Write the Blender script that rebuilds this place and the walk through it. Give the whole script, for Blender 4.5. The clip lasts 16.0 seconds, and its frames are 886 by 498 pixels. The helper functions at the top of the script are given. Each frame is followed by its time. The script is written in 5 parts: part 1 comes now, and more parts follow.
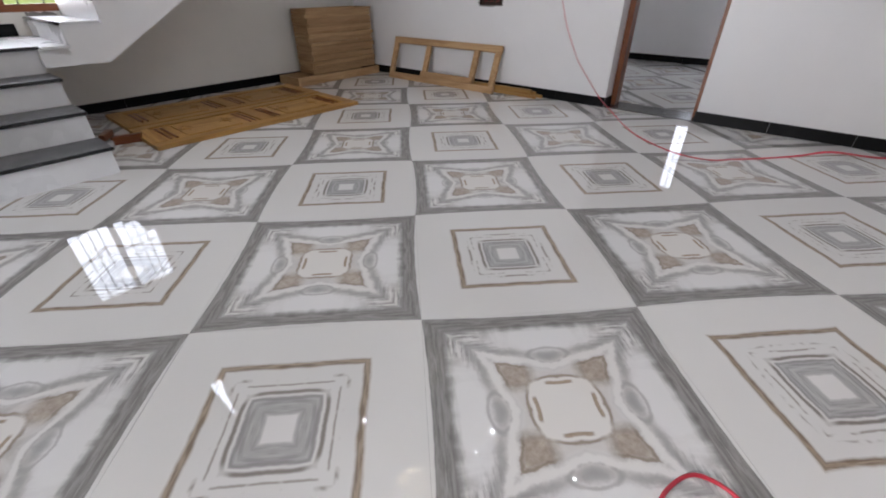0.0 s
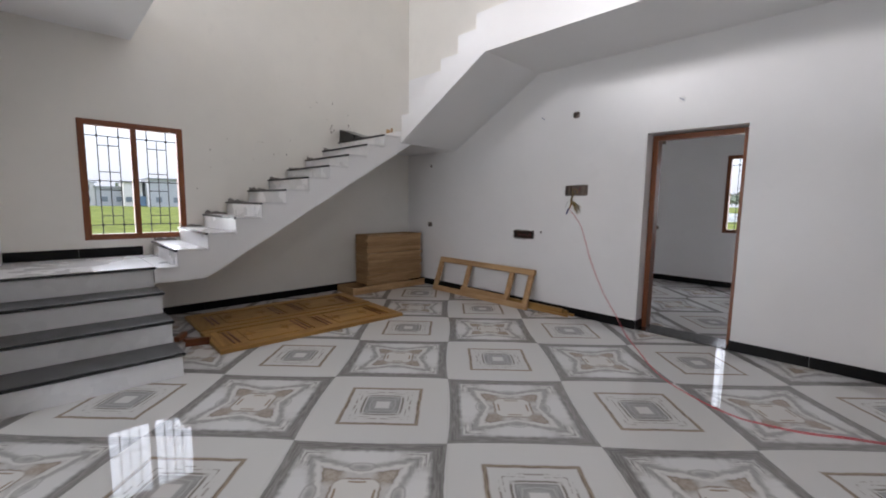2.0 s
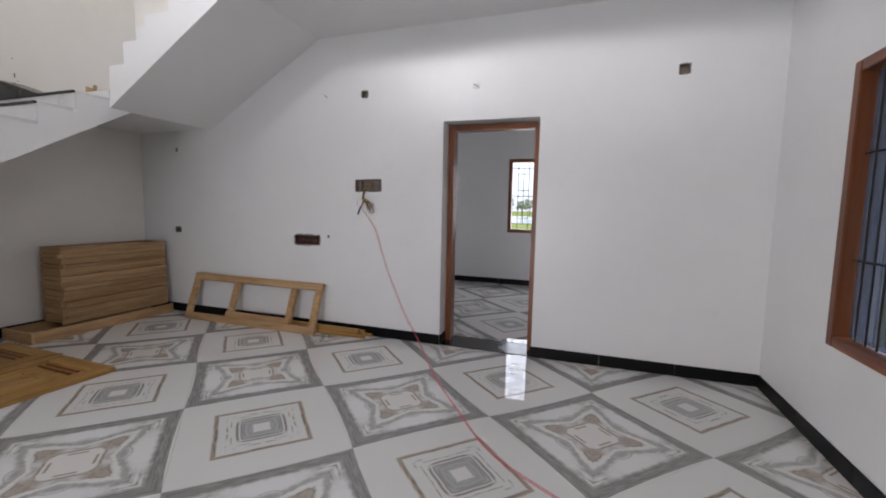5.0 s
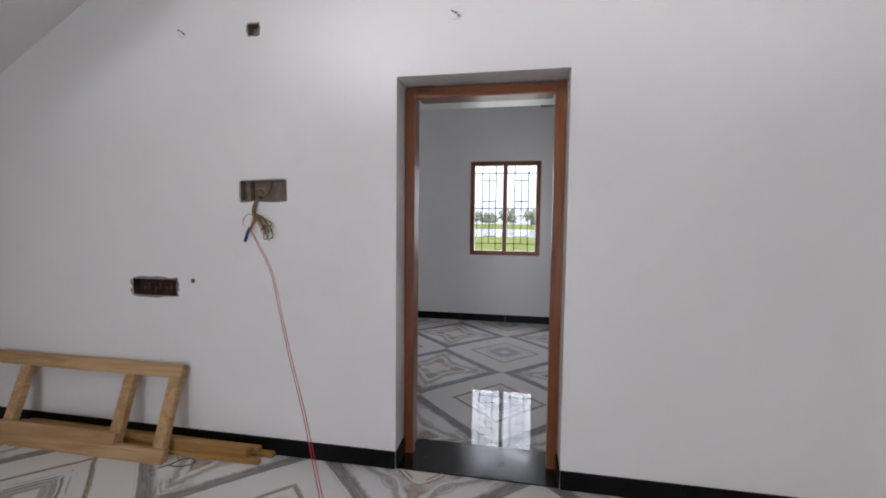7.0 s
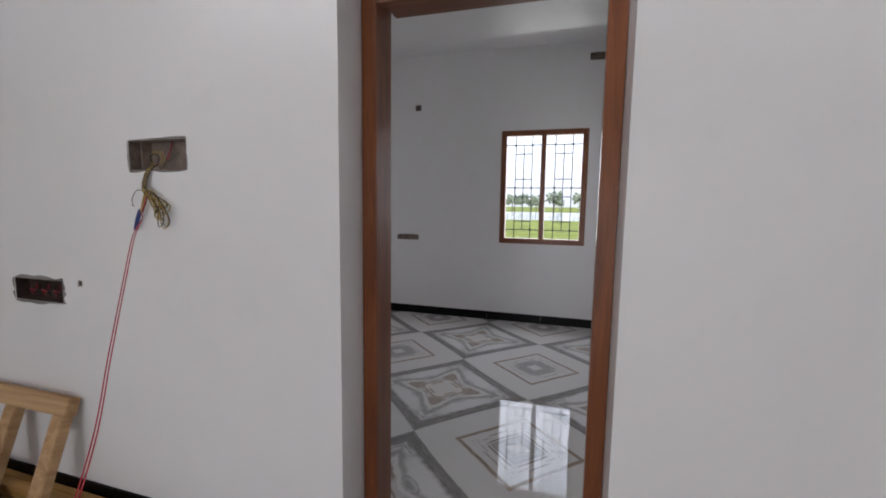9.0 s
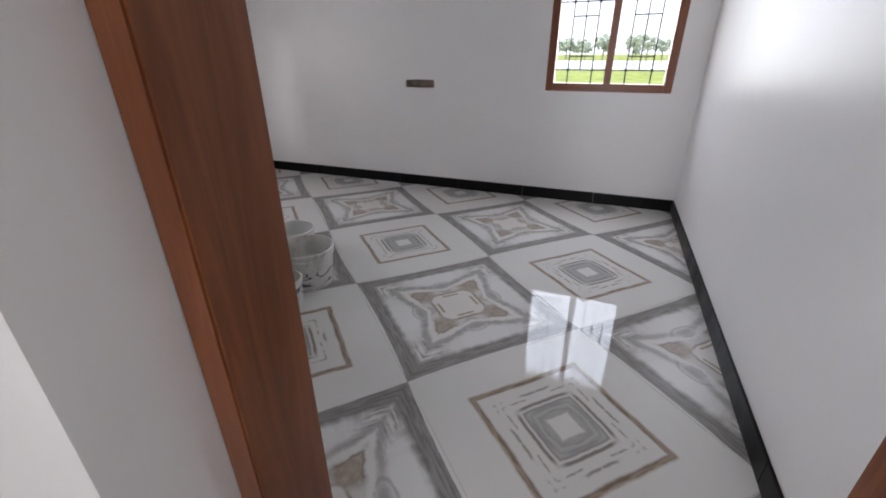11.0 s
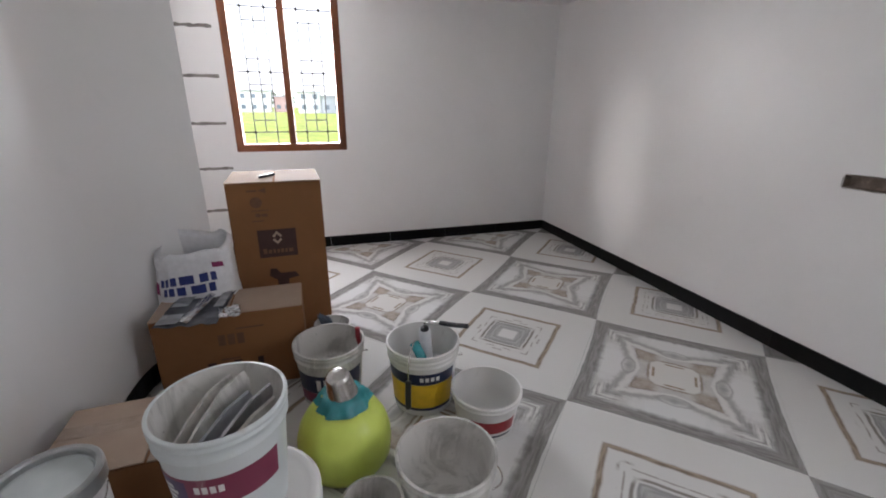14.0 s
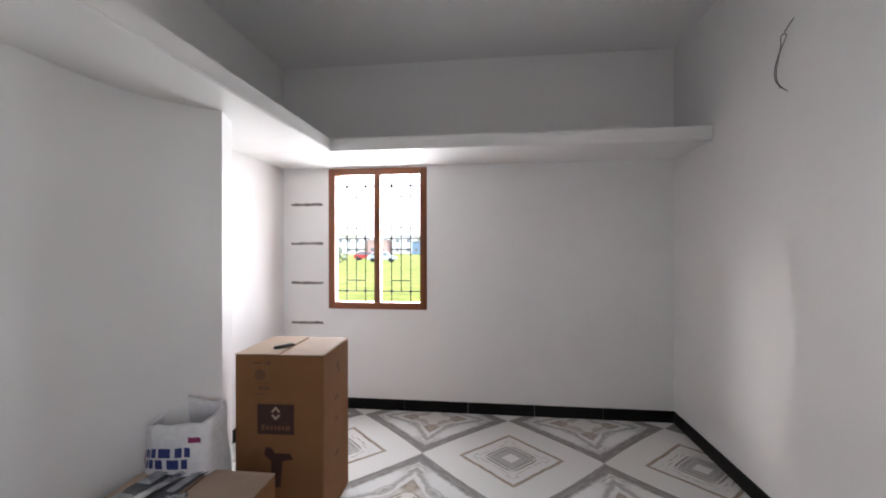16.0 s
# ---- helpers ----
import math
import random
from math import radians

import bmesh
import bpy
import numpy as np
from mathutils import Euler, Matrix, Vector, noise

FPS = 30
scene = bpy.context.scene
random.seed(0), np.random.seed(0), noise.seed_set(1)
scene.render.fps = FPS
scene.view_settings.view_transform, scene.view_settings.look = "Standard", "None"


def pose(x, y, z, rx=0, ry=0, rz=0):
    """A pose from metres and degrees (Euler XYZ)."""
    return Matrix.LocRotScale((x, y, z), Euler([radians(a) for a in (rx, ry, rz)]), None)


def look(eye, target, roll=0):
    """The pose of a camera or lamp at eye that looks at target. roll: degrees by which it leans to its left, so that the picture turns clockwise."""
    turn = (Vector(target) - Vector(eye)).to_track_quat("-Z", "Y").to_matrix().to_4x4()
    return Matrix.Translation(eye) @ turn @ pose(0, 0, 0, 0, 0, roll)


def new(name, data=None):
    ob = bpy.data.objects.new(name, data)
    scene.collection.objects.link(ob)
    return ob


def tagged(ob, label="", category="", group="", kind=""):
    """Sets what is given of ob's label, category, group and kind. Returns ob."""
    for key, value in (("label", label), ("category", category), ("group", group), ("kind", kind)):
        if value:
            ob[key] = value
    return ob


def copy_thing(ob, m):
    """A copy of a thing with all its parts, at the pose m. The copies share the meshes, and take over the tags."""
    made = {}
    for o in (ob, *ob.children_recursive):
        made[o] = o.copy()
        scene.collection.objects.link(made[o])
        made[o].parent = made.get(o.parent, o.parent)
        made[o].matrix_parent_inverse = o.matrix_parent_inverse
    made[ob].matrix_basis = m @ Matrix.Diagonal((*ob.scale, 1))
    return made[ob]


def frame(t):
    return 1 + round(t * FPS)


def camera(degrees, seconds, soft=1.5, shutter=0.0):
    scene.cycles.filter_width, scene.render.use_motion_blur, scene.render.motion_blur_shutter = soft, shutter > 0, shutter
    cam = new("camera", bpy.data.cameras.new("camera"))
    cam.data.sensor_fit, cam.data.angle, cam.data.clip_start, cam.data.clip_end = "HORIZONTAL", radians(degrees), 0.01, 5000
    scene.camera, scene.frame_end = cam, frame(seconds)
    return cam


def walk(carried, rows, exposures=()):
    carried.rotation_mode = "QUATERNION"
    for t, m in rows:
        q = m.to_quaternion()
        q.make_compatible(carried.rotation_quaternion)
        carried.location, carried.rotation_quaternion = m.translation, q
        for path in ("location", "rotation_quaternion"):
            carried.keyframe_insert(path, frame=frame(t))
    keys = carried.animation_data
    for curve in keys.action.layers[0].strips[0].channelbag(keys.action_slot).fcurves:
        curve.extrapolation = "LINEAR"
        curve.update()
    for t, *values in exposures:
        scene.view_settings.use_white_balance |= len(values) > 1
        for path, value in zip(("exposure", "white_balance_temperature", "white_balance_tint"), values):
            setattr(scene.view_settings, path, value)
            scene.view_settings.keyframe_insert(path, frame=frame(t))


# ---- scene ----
cam = camera(93.6, 16.0, 1.9)
PATH = [
    (0, (0.545, -0.231, 1.138), (-0.549, 1.055, 0.065), -0.3),
    (0.5, (0.561, -0.224, 1.207), (-0.662, 1.113, 0.36), -0.3),
    (1, (0.609, -0.257, 1.289), (-0.732, 1.098, 0.685), -0.2),
    (1.5, (0.631, -0.294, 1.367), (-0.786, 1.065, 0.988), 0.3),
    (2, (0.64, -0.317, 1.399), (-0.786, 1.068, 1.178), 0.8),
    (2.5, (0.651, -0.292, 1.393), (-0.705, 1.172, 1.254), 1.2),
    (3, (0.677, -0.23, 1.385), (-0.552, 1.343, 1.26), 1.6),
    (3.5, (0.689, -0.102, 1.359), (-0.382, 1.58, 1.216), 1.5),
    (3.7, (0.669, -0.046, 1.344), (-0.336, 1.676, 1.195), 1.5),
    (6, (-0.198, 1.448, 1.347), (-0.653, 3.387, 1.159), 0.6),
    (6.5, (-0.33, 1.888, 1.349), (-0.714, 3.844, 1.19), 0.4),
    (7, (-0.465, 2.262, 1.396), (-0.828, 4.225, 1.271), 0.6),
    (7.5, (-0.516, 2.446, 1.393), (-0.892, 4.408, 1.301), 0.5),
    (8, (-0.423, 2.82, 1.391), (-0.869, 4.768, 1.307), 0.7),
    (8.5, (-0.346, 3.046, 1.434), (-0.86, 4.976, 1.319), 0.7),
    (9, (-0.384, 3.195, 1.392), (-0.953, 5.1, 1.182), 0.8),
    (9.5, (-0.497, 3.43, 1.355), (-1.097, 5.306, 1.011), 0.7),
    (9.7, (-0.522, 3.535, 1.352), (-1.123, 5.397, 0.937), 0.8),
    (11.8, (-0.76, 4.726, 1.182), (-1.537, 6.274, 0.182), 0.4),
    (12, (-0.811, 4.815, 1.193), (-1.662, 6.32, 0.189), 0.3),
    (12.5, (-0.895, 5.046, 1.207), (-2.003, 6.41, 0.252), -0.1),
    (13, (-0.983, 5.254, 1.22), (-2.373, 6.392, 0.341), -0.3),
    (13.5, (-1.075, 5.467, 1.274), (-2.711, 6.324, 0.505), -0.1),
    (14, (-1.132, 5.717, 1.305), (-2.939, 6.281, 0.661), 0.4),
    (14.5, (-1.207, 5.943, 1.348), (-3.111, 6.275, 0.836), 0.8),
    (15, (-1.262, 6.218, 1.371), (-3.224, 6.343, 1.0), 0.8),
    (15.5, (-1.39, 6.412, 1.42), (-3.38, 6.359, 1.224), 0.7),
    (16, (-1.439, 6.642, 1.484), (-3.425, 6.402, 1.483), -0.1),
]
EXPOSURES = [(0.0, 0.1, 6020, 15), (1.0, 0.0, 6020, 15), (2.0, -0.3, 6060, 15), (6.0, -0.08, 6040, 15), (9.5, -0.14, 6120, 15),
             (12.0, 0.88, 6140, 15), (13.0, 0.88, 6160, 14), (14.5, 0.82, 6260, 14), (16.0, 0.88, 6260, 14)]
walk(cam, [(t, look(eye, target, roll)) for t, eye, target, roll in PATH], EXPOSURES)

# ---- world and lights ----
world = bpy.data.worlds.new("sky")
scene.world = world
world.use_nodes = True
wn = world.node_tree.nodes
wl = world.node_tree.links
wbg = wn["Background"]
wsky = wn.new("ShaderNodeTexSky")
wsky.sky_type = "NISHITA"
wsky.sun_disc = False
wsky.sun_elevation, wsky.sun_rotation = radians(16), radians(205)
wsky.air_density, wsky.dust_density, wsky.ozone_density = 1.0, 4.0, 1.0
whaze = wn.new("ShaderNodeMix")
whaze.data_type = "RGBA"
whaze.inputs["Factor"].default_value = 0.72
whaze.inputs["B"].default_value = (8.8, 9.1, 9.6, 1)
wl.new(wsky.outputs["Color"], whaze.inputs["A"])
wup = wn.new("ShaderNodeSeparateXYZ")
wl.new(wn.new("ShaderNodeTexCoord").outputs["Generated"], wup.inputs[0])
wgrade = wn.new("ShaderNodeMapRange")
for sock, value in zip(wgrade.inputs[1:5], (0.0, 1.0, 0.165, 0.62)):
    sock.default_value = value
wcurve = wn.new("ShaderNodeMath")
wcurve.operation, wcurve.use_clamp = "POWER", True
wl.new(wup.outputs[2], wcurve.inputs[0])
wcurve.inputs[1].default_value = 1.2
wl.new(wcurve.outputs[0], wgrade.inputs[0])
wcast = wn.new("ShaderNodeVectorMath")
wcast.operation = "SCALE"
wl.new(whaze.outputs["Result"], wcast.inputs[0])
wl.new(wgrade.outputs[0], wcast.inputs["Scale"])
wl.new(wcast.outputs[0], wbg.inputs["Color"])
SKY = 1.0
wbg.inputs["Strength"].default_value = SKY

sun = new("sun", bpy.data.lights.new("sun", "SUN"))
sun.data.energy, sun.data.angle, sun.data.color = 2.4, radians(13), (1.0, 0.96, 0.91)
sun.matrix_world = look((-11.0, -23.5, 7.4), (0, 0, 0))


def window_light(name, centre, target, wide, high, watts, tint=(0.965, 0.968, 0.970)):
    """Area lamp in one opening, seen or added, that stands in for sky light."""
    lamp = new(name, bpy.data.lights.new(name, "AREA"))
    lamp.data.shape, lamp.data.size, lamp.data.size_y = "RECTANGLE", wide, high
    lamp.data.energy, lamp.data.color = watts, tint
    lamp.matrix_world = look(centre, target)
    return lamp


# lamp in an unseen opening added high on the right, to fill the stair well
window_light("fill_right_upper", (1.68, 2.0, 4.8), (-1, 2.0, 4.8), 0.9, 1.1, 10)
window_light("light_stair_window", (-5.33, 0.497, 1.585), (0, 0.497, 1.585), 0.9, 1.24, 15)
window_light("light_stair_upper", (-5.33, 0.497, 4.84), (0, 0.497, 4.84), 0.9, 1.24, 75)
window_light("light_room_far", (-0.683, 8.31, 1.606), (-0.683, 0, 1.606), 0.92, 1.27, 12)
window_light("light_room_side", (-5.44, 5.574, 1.58), (0, 5.574, 1.58), 0.89, 1.27, 36)
# lamp in an unseen low opening added behind, to brighten the door wall
window_light("fill_behind", (-1.4, -4.36, 1.05), (-1.4, 0, 1.3), 1.6, 2.0, 78)
# lamp in an added, unseen upper opening, placed so light clears the rear slab
window_light("fill_behind_upper", (-4.35, -4.3, 4.9), (-2.0, 3, 3.2), 1.4, 1.7, 165)

# ---- materials ----


def nodes_of(name, rough=0.6, metal=0.0, spec=0.5):
    mat = bpy.data.materials.new(name)
    mat.use_nodes = True
    n = mat.node_tree.nodes
    b = n["Principled BSDF"]
    b.inputs["Roughness"].default_value = rough
    b.inputs["Metallic"].default_value = metal
    b.inputs["Specular IOR Level"].default_value = spec
    return mat, n, mat.node_tree.links, b


class Net:
    """Short hand for building node trees."""

    def __init__(self, n, l):
        self.n, self.l = n, l

    def put(self, sock, v):
        if isinstance(v, (int, float)):
            sock.default_value = v
        elif isinstance(v, tuple):
            sock.default_value = (*v, 1) if len(v) == 3 and len(sock.default_value) == 4 else v
        else:
            self.l.new(v, sock)

    def math(self, op, a, b=0.0, c=None):
        k = self.n.new("ShaderNodeMath")
        k.operation = op
        self.put(k.inputs[0], a)
        self.put(k.inputs[1], b)
        if c is not None:
            self.put(k.inputs[2], c)
        return k.outputs[0]

    def step(self, v, lo, hi, a=0.0, b=1.0):
        k = self.n.new("ShaderNodeMapRange")
        k.interpolation_type = "SMOOTHSTEP"
        for s, x in zip(k.inputs, (v, lo, hi, a, b)):
            self.put(s, x)
        return k.outputs[0]

    def band(self, v, mid, half, soft):
        """1 within half of mid, fading over soft."""
        d = self.math("ABSOLUTE", self.math("SUBTRACT", v, mid))
        return self.step(d, half, half + soft, 1.0, 0.0)

    def mix(self, f, a, b):
        k = self.n.new("ShaderNodeMix")
        k.data_type = "RGBA"
        self.put(k.inputs["Factor"], f)
        self.put(k.inputs["A"], a)
        self.put(k.inputs["B"], b)
        return k.outputs["Result"]

    def coords(self, kind="Object"):
        return self.n.new("ShaderNodeTexCoord").outputs[kind]

    def world_place(self):
        return self.n.new("ShaderNodeNewGeometry").outputs["Position"]

    def scaled(self, v, s, rz=0.0):
        k = self.n.new("ShaderNodeMapping")
        k.inputs["Scale"].default_value = s
        k.inputs["Rotation"].default_value = (0, 0, rz)
        self.l.new(v, k.inputs["Vector"])
        return k.outputs[0]

    def noise(self, v, scale, detail=4.0, rough=0.55, warp=0.0):
        k = self.n.new("ShaderNodeTexNoise")
        k.inputs["Scale"].default_value, k.inputs["Detail"].default_value = scale, detail
        k.inputs["Roughness"].default_value, k.inputs["Distortion"].default_value = rough, warp
        if v is not None:
            self.l.new(v, k.inputs["Vector"])
        return k.outputs[0]

    def noise_colour(self, v, scale, detail=2.0):
        k = self.n.new("ShaderNodeTexNoise")
        k.inputs["Scale"].default_value, k.inputs["Detail"].default_value = scale, detail
        self.l.new(v, k.inputs["Vector"])
        return k.outputs[1]

    def rand(self):
        return self.n.new("ShaderNodeObjectInfo").outputs["Random"]

    def bump(self, h, b, strength=0.2, dist=0.01):
        k = self.n.new("ShaderNodeBump")
        k.inputs["Strength"].default_value, k.inputs["Distance"].default_value = strength, dist
        self.l.new(h, k.inputs["Height"])
        self.l.new(k.outputs[0], b.inputs["Normal"])


def plain(name, colour, rough=0.5, metal=0.0, grain=30.0, amount=0.12, bump=0.06, large=2.5, spec=0.5, stretch=(1, 1, 1)):
    """A surface of one colour with variation at two scales."""
    mat, n, l, b = nodes_of(name, rough, metal, spec)
    k = Net(n, l)
    v = k.scaled(k.coords(), stretch)
    fine, wide = k.noise(v, grain), k.noise(v, large, 3)
    low = tuple(c * (1 - amount) for c in colour)
    high = tuple(min(1, c * (1 + amount)) for c in colour)
    c1 = k.mix(k.step(fine, 0.3, 0.7), low, high)
    c2 = k.mix(k.step(wide, 0.35, 0.7, 0.0, 0.35), c1, tuple(c * (1 - 0.6 * amount) for c in colour))
    l.new(c2, b.inputs["Base Color"])
    l.new(k.step(wide, 0.3, 0.7, rough * 0.85, min(1, rough * 1.15)), b.inputs["Roughness"])
    if bump:
        k.bump(fine, b, bump, 0.004)
    return mat


def wall_paint(name, colour, dirt=0.10):
    """Matt emulsion: roller stipple, soft patches, faint scuffs."""
    mat, n, l, b = nodes_of(name, 0.33, 0.0, 0.5)
    k = Net(n, l)
    p = k.world_place()
    wide = k.noise(p, 0.9, 4, 0.6)
    mid = k.noise(p, 5.0, 5, 0.6)
    fine = k.noise(p, 260.0, 2)
    c = k.mix(k.step(wide, 0.3, 0.72), tuple(x * (1 - dirt * 0.45) for x in colour), colour)
    c = k.mix(k.step(mid, 0.58, 0.78, 0.0, 0.35), c, tuple(x * (1 - dirt) for x in colour))
    scuff = k.noise(k.scaled(p, (14, 14, 3)), 1.0, 6, 0.7)
    c = k.mix(k.step(scuff, 0.70, 0.78, 0.0, 0.22), c, tuple(x * 0.8 for x in colour))
    l.new(c, b.inputs["Base Color"])
    h = k.math("ADD", k.math("MULTIPLY", fine, 0.25), mid)
    k.bump(h, b, 0.10, 0.006)
    return mat


def wood(name, dark, light, rough=0.42, along="y", scale=1.0, knots=0.0):
    """Wood with grain along one axis of the part."""
    mat, n, l, b = nodes_of(name, rough, 0.0, 0.4)
    k = Net(n, l)
    s = {"x": (1.2, 16, 16), "y": (16, 1.2, 16), "z": (16, 16, 1.2)}[along]
    r = k.rand()
    off = n.new("ShaderNodeVectorMath")
    off.operation = "ADD"
    l.new(k.coords(), off.inputs[0])
    comb = n.new("ShaderNodeCombineXYZ")
    for q in comb.inputs:
        l.new(k.math("MULTIPLY", r, 7.0), q)
    l.new(comb.outputs[0], off.inputs[1])
    v = k.scaled(off.outputs[0], tuple(x * scale for x in s))
    g = k.noise(v, 1.0, 6, 0.62, 1.2)
    fine = k.noise(k.scaled(off.outputs[0], tuple(x * scale * 6 for x in s)), 1.0, 3)
    wide = k.noise(off.outputs[0], 3.0 * scale, 3)
    c = k.mix(k.step(g, 0.32, 0.68), dark, light)
    c = k.mix(k.step(fine, 0.5, 0.75, 0.0, 0.35), c, tuple(x * 0.65 for x in dark))
    c = k.mix(k.step(wide, 0.4, 0.75, 0.0, 0.4), c, tuple(0.5 * (x + y) for x, y in zip(dark, light)))
    c = k.mix(k.math("MULTIPLY", k.step(r, 0.0, 1.0), 0.5), c, tuple(x * 0.8 for x in dark))
    l.new(c, b.inputs["Base Color"])
    k.bump(k.math("ADD", g, fine), b, 0.12, 0.003)
    return mat


TILE = 0.9
WHITE, GREY, BROWN, SILVER = (0.70, 0.69, 0.67), (0.20, 0.19, 0.185), (0.21, 0.145, 0.09), (0.41, 0.40, 0.395)


def tile_material(name, dark):
    """Glazed porcelain with a printed, mirrored marble figure."""
    mat, n, l, b = nodes_of(name, 0.045, 0.0, 0.33)
    k = Net(n, l)
    obj = k.coords()
    rnd = k.rand()
    sep = n.new("ShaderNodeSeparateXYZ")
    l.new(obj, sep.inputs[0])
    u0 = k.math("MULTIPLY", sep.outputs[0], 2 / TILE)
    v0 = k.math("MULTIPLY", sep.outputs[1], 2 / TILE)
    au, av = k.math("ABSOLUTE", u0), k.math("ABSOLUTE", v0)
    fold = n.new("ShaderNodeCombineXYZ")
    l.new(k.math("MAXIMUM", au, av), fold.inputs[0])
    l.new(k.math("MINIMUM", au, av), fold.inputs[1])
    l.new(k.math("MULTIPLY", rnd, 0.25), fold.inputs[2])
    q = fold.outputs[0]
    w1 = k.math("SUBTRACT", k.noise(q, 4.0, 3), 0.5)
    w2 = k.math("SUBTRACT", k.noise(k.scaled(q, (1, 1, 1), 0.6), 11.0, 4, 0.6), 0.5)
    r = k.math("MAXIMUM", au, av)
    m = k.math("MINIMUM", au, av)
    rw = k.math("ADD", r, k.math("ADD", k.math("MULTIPLY", w1, 0.045), k.math("MULTIPLY", w2, 0.010)))
    streak = k.noise(k.scaled(q, (26, 3.2, 1)), 1.0, 5, 0.65, 0.4)
    brush = k.noise(k.scaled(q, (2.5, 10, 1)), 1.0, 4, 0.6, 0.5)
    cloud = k.noise(q, 3.2, 5, 0.6, 0.8)
    if dark:
        base = k.mix(k.step(cloud, 0.35, 0.70), (0.67, 0.655, 0.635), (0.40, 0.385, 0.37))
        # smoky streaks beside the sides, then a soft white patch in the middle of each side
        side = k.math("MULTIPLY", k.step(streak, 0.42, 0.66), k.step(rw, 0.48, 0.62))
        c = k.mix(k.math("MULTIPLY", side, 0.7), base, SILVER)
        px = k.math("MULTIPLY", k.math("SUBTRACT", rw, 0.68), 5.2)
        py = k.math("MULTIPLY", m, 1.6)
        patch = k.math("SQRT", k.math("ADD", k.math("MULTIPLY", px, px), k.math("MULTIPLY", py, py)))
        patch = k.math("ADD", patch, k.math("MULTIPLY", k.math("SUBTRACT", brush, 0.5), 0.9))
        c = k.mix(k.step(patch, 1.2, 0.45), c, (0.74, 0.735, 0.725))
        # chevrons of feathered veins in the corners
        chev = k.noise(k.scaled(q, (34, 5, 1)), 1.0, 4, 0.6, 0.3)
        corner = k.math("MULTIPLY", k.step(k.math("SUBTRACT", r, m), 0.36, 0.05), k.band(rw, 0.70, 0.10, 0.06))
        c = k.mix(k.math("MULTIPLY", corner, k.step(chev, 0.48, 0.66)), c, (0.25, 0.235, 0.225))
        c = k.mix(k.math("MULTIPLY", corner, k.step(chev, 0.46, 0.36)), c, (0.74, 0.73, 0.71))
        # grey eye in the middle of each side
        ex, ey = k.math("MULTIPLY", k.math("SUBTRACT", rw, 0.49), 2.2), m
        eye = k.math("SQRT", k.math("ADD", k.math("MULTIPLY", ex, ex), k.math("MULTIPLY", ey, ey)))
        eye = k.math("ADD", eye, k.math("MULTIPLY", w2, 0.06))
        c = k.mix(k.math("MULTIPLY", k.step(eye, 0.14, 0.02), 0.75), c, (0.36, 0.355, 0.35))
        c = k.mix(k.math("MULTIPLY", k.band(eye, 0.165, 0.004, 0.035), 0.6), c, (0.34, 0.33, 0.32))
        # four-armed brown figure round a cream rounded square
        f = k.math("ADD", k.math("SUBTRACT", rw, k.math("MULTIPLY", m, 0.27)), k.math("ADD", k.math("MULTIPLY", w2, 0.07), k.math("MULTIPLY", w1, 0.06)))
        c = k.mix(k.math("MULTIPLY", k.band(f, 0.465, 0.004, 0.06), k.step(m, 0.06, 0.3, 0.25, 0.75)), c, (0.33, 0.32, 0.31))
        c = k.mix(k.band(f, 0.385, 0.012, 0.035), c, (0.72, 0.71, 0.685))
        p4 = k.math("POWER", k.math("ADD", k.math("POWER", au, 4.0), k.math("POWER", av, 4.0)), 0.25)
        p4 = k.math("ADD", p4, k.math("ADD", k.math("MULTIPLY", w2, 0.05), k.math("MULTIPLY", w1, 0.05)))
        arm = k.math("MULTIPLY", k.step(f, 0.325, 0.285), k.step(m, 0.12, 0.26, 0.1, 0.78))
        tan = k.mix(k.step(k.noise(q, 13.0, 5, 0.65), 0.3, 0.7), (0.27, 0.20, 0.135), (0.47, 0.39, 0.31))
        c = k.mix(arm, c, tan)
        c = k.mix(k.math("MULTIPLY", k.math("MULTIPLY", k.band(f, 0.318, 0.003, 0.026), k.step(m, 0.12, 0.26)), 0.8), c, (0.24, 0.18, 0.125))
        c = k.mix(k.step(p4, 0.285, 0.255), c, (0.72, 0.70, 0.665))
        c = k.mix(k.math("MULTIPLY", k.band(p4, 0.272, 0.002, 0.022), k.step(m, 0.20, 0.10, 0.25, 0.75)), c, BROWN)
        slit = k.math("MULTIPLY", k.band(rw, 0.215, 0.008, 0.014), k.step(m, 0.12, 0.08))
        c = k.mix(slit, c, tan)
        # grey mitred border with a feathered inner edge
        stone = k.mix(k.step(streak, 0.30, 0.70), (0.185, 0.175, 0.168), (0.335, 0.325, 0.31))
        stone = k.mix(k.step(k.noise(k.scaled(q, (60, 4, 1)), 1.0, 3), 0.52, 0.66, 0.0, 0.5), stone, (0.165, 0.155, 0.15))
        rag = k.math("ADD", k.math("MULTIPLY", k.math("SUBTRACT", streak, 0.5), 0.10), k.math("MULTIPLY", k.math("SUBTRACT", brush, 0.5), 0.05))
        c = k.mix(k.step(k.math("ADD", rw, rag), 0.762, 0.845), c, stone)
        # the white of the next tile bows a little over the grey
        bow = k.math("MULTIPLY", k.math("SUBTRACT", 1.0, k.math("MULTIPLY", m, m)), 0.036)
        bow = k.math("ADD", bow, k.math("MULTIPLY", w1, 0.025))
        c = k.mix(k.step(k.math("SUBTRACT", r, k.math("SUBTRACT", 1.0, bow)), -0.006, 0.006), c, WHITE)
    else:
        base = k.mix(k.step(cloud, 0.45, 0.75, 0.0, 0.5), WHITE, (0.69, 0.68, 0.66))
        inside = k.step(rw, 0.54, 0.50, 0.0, 0.45)
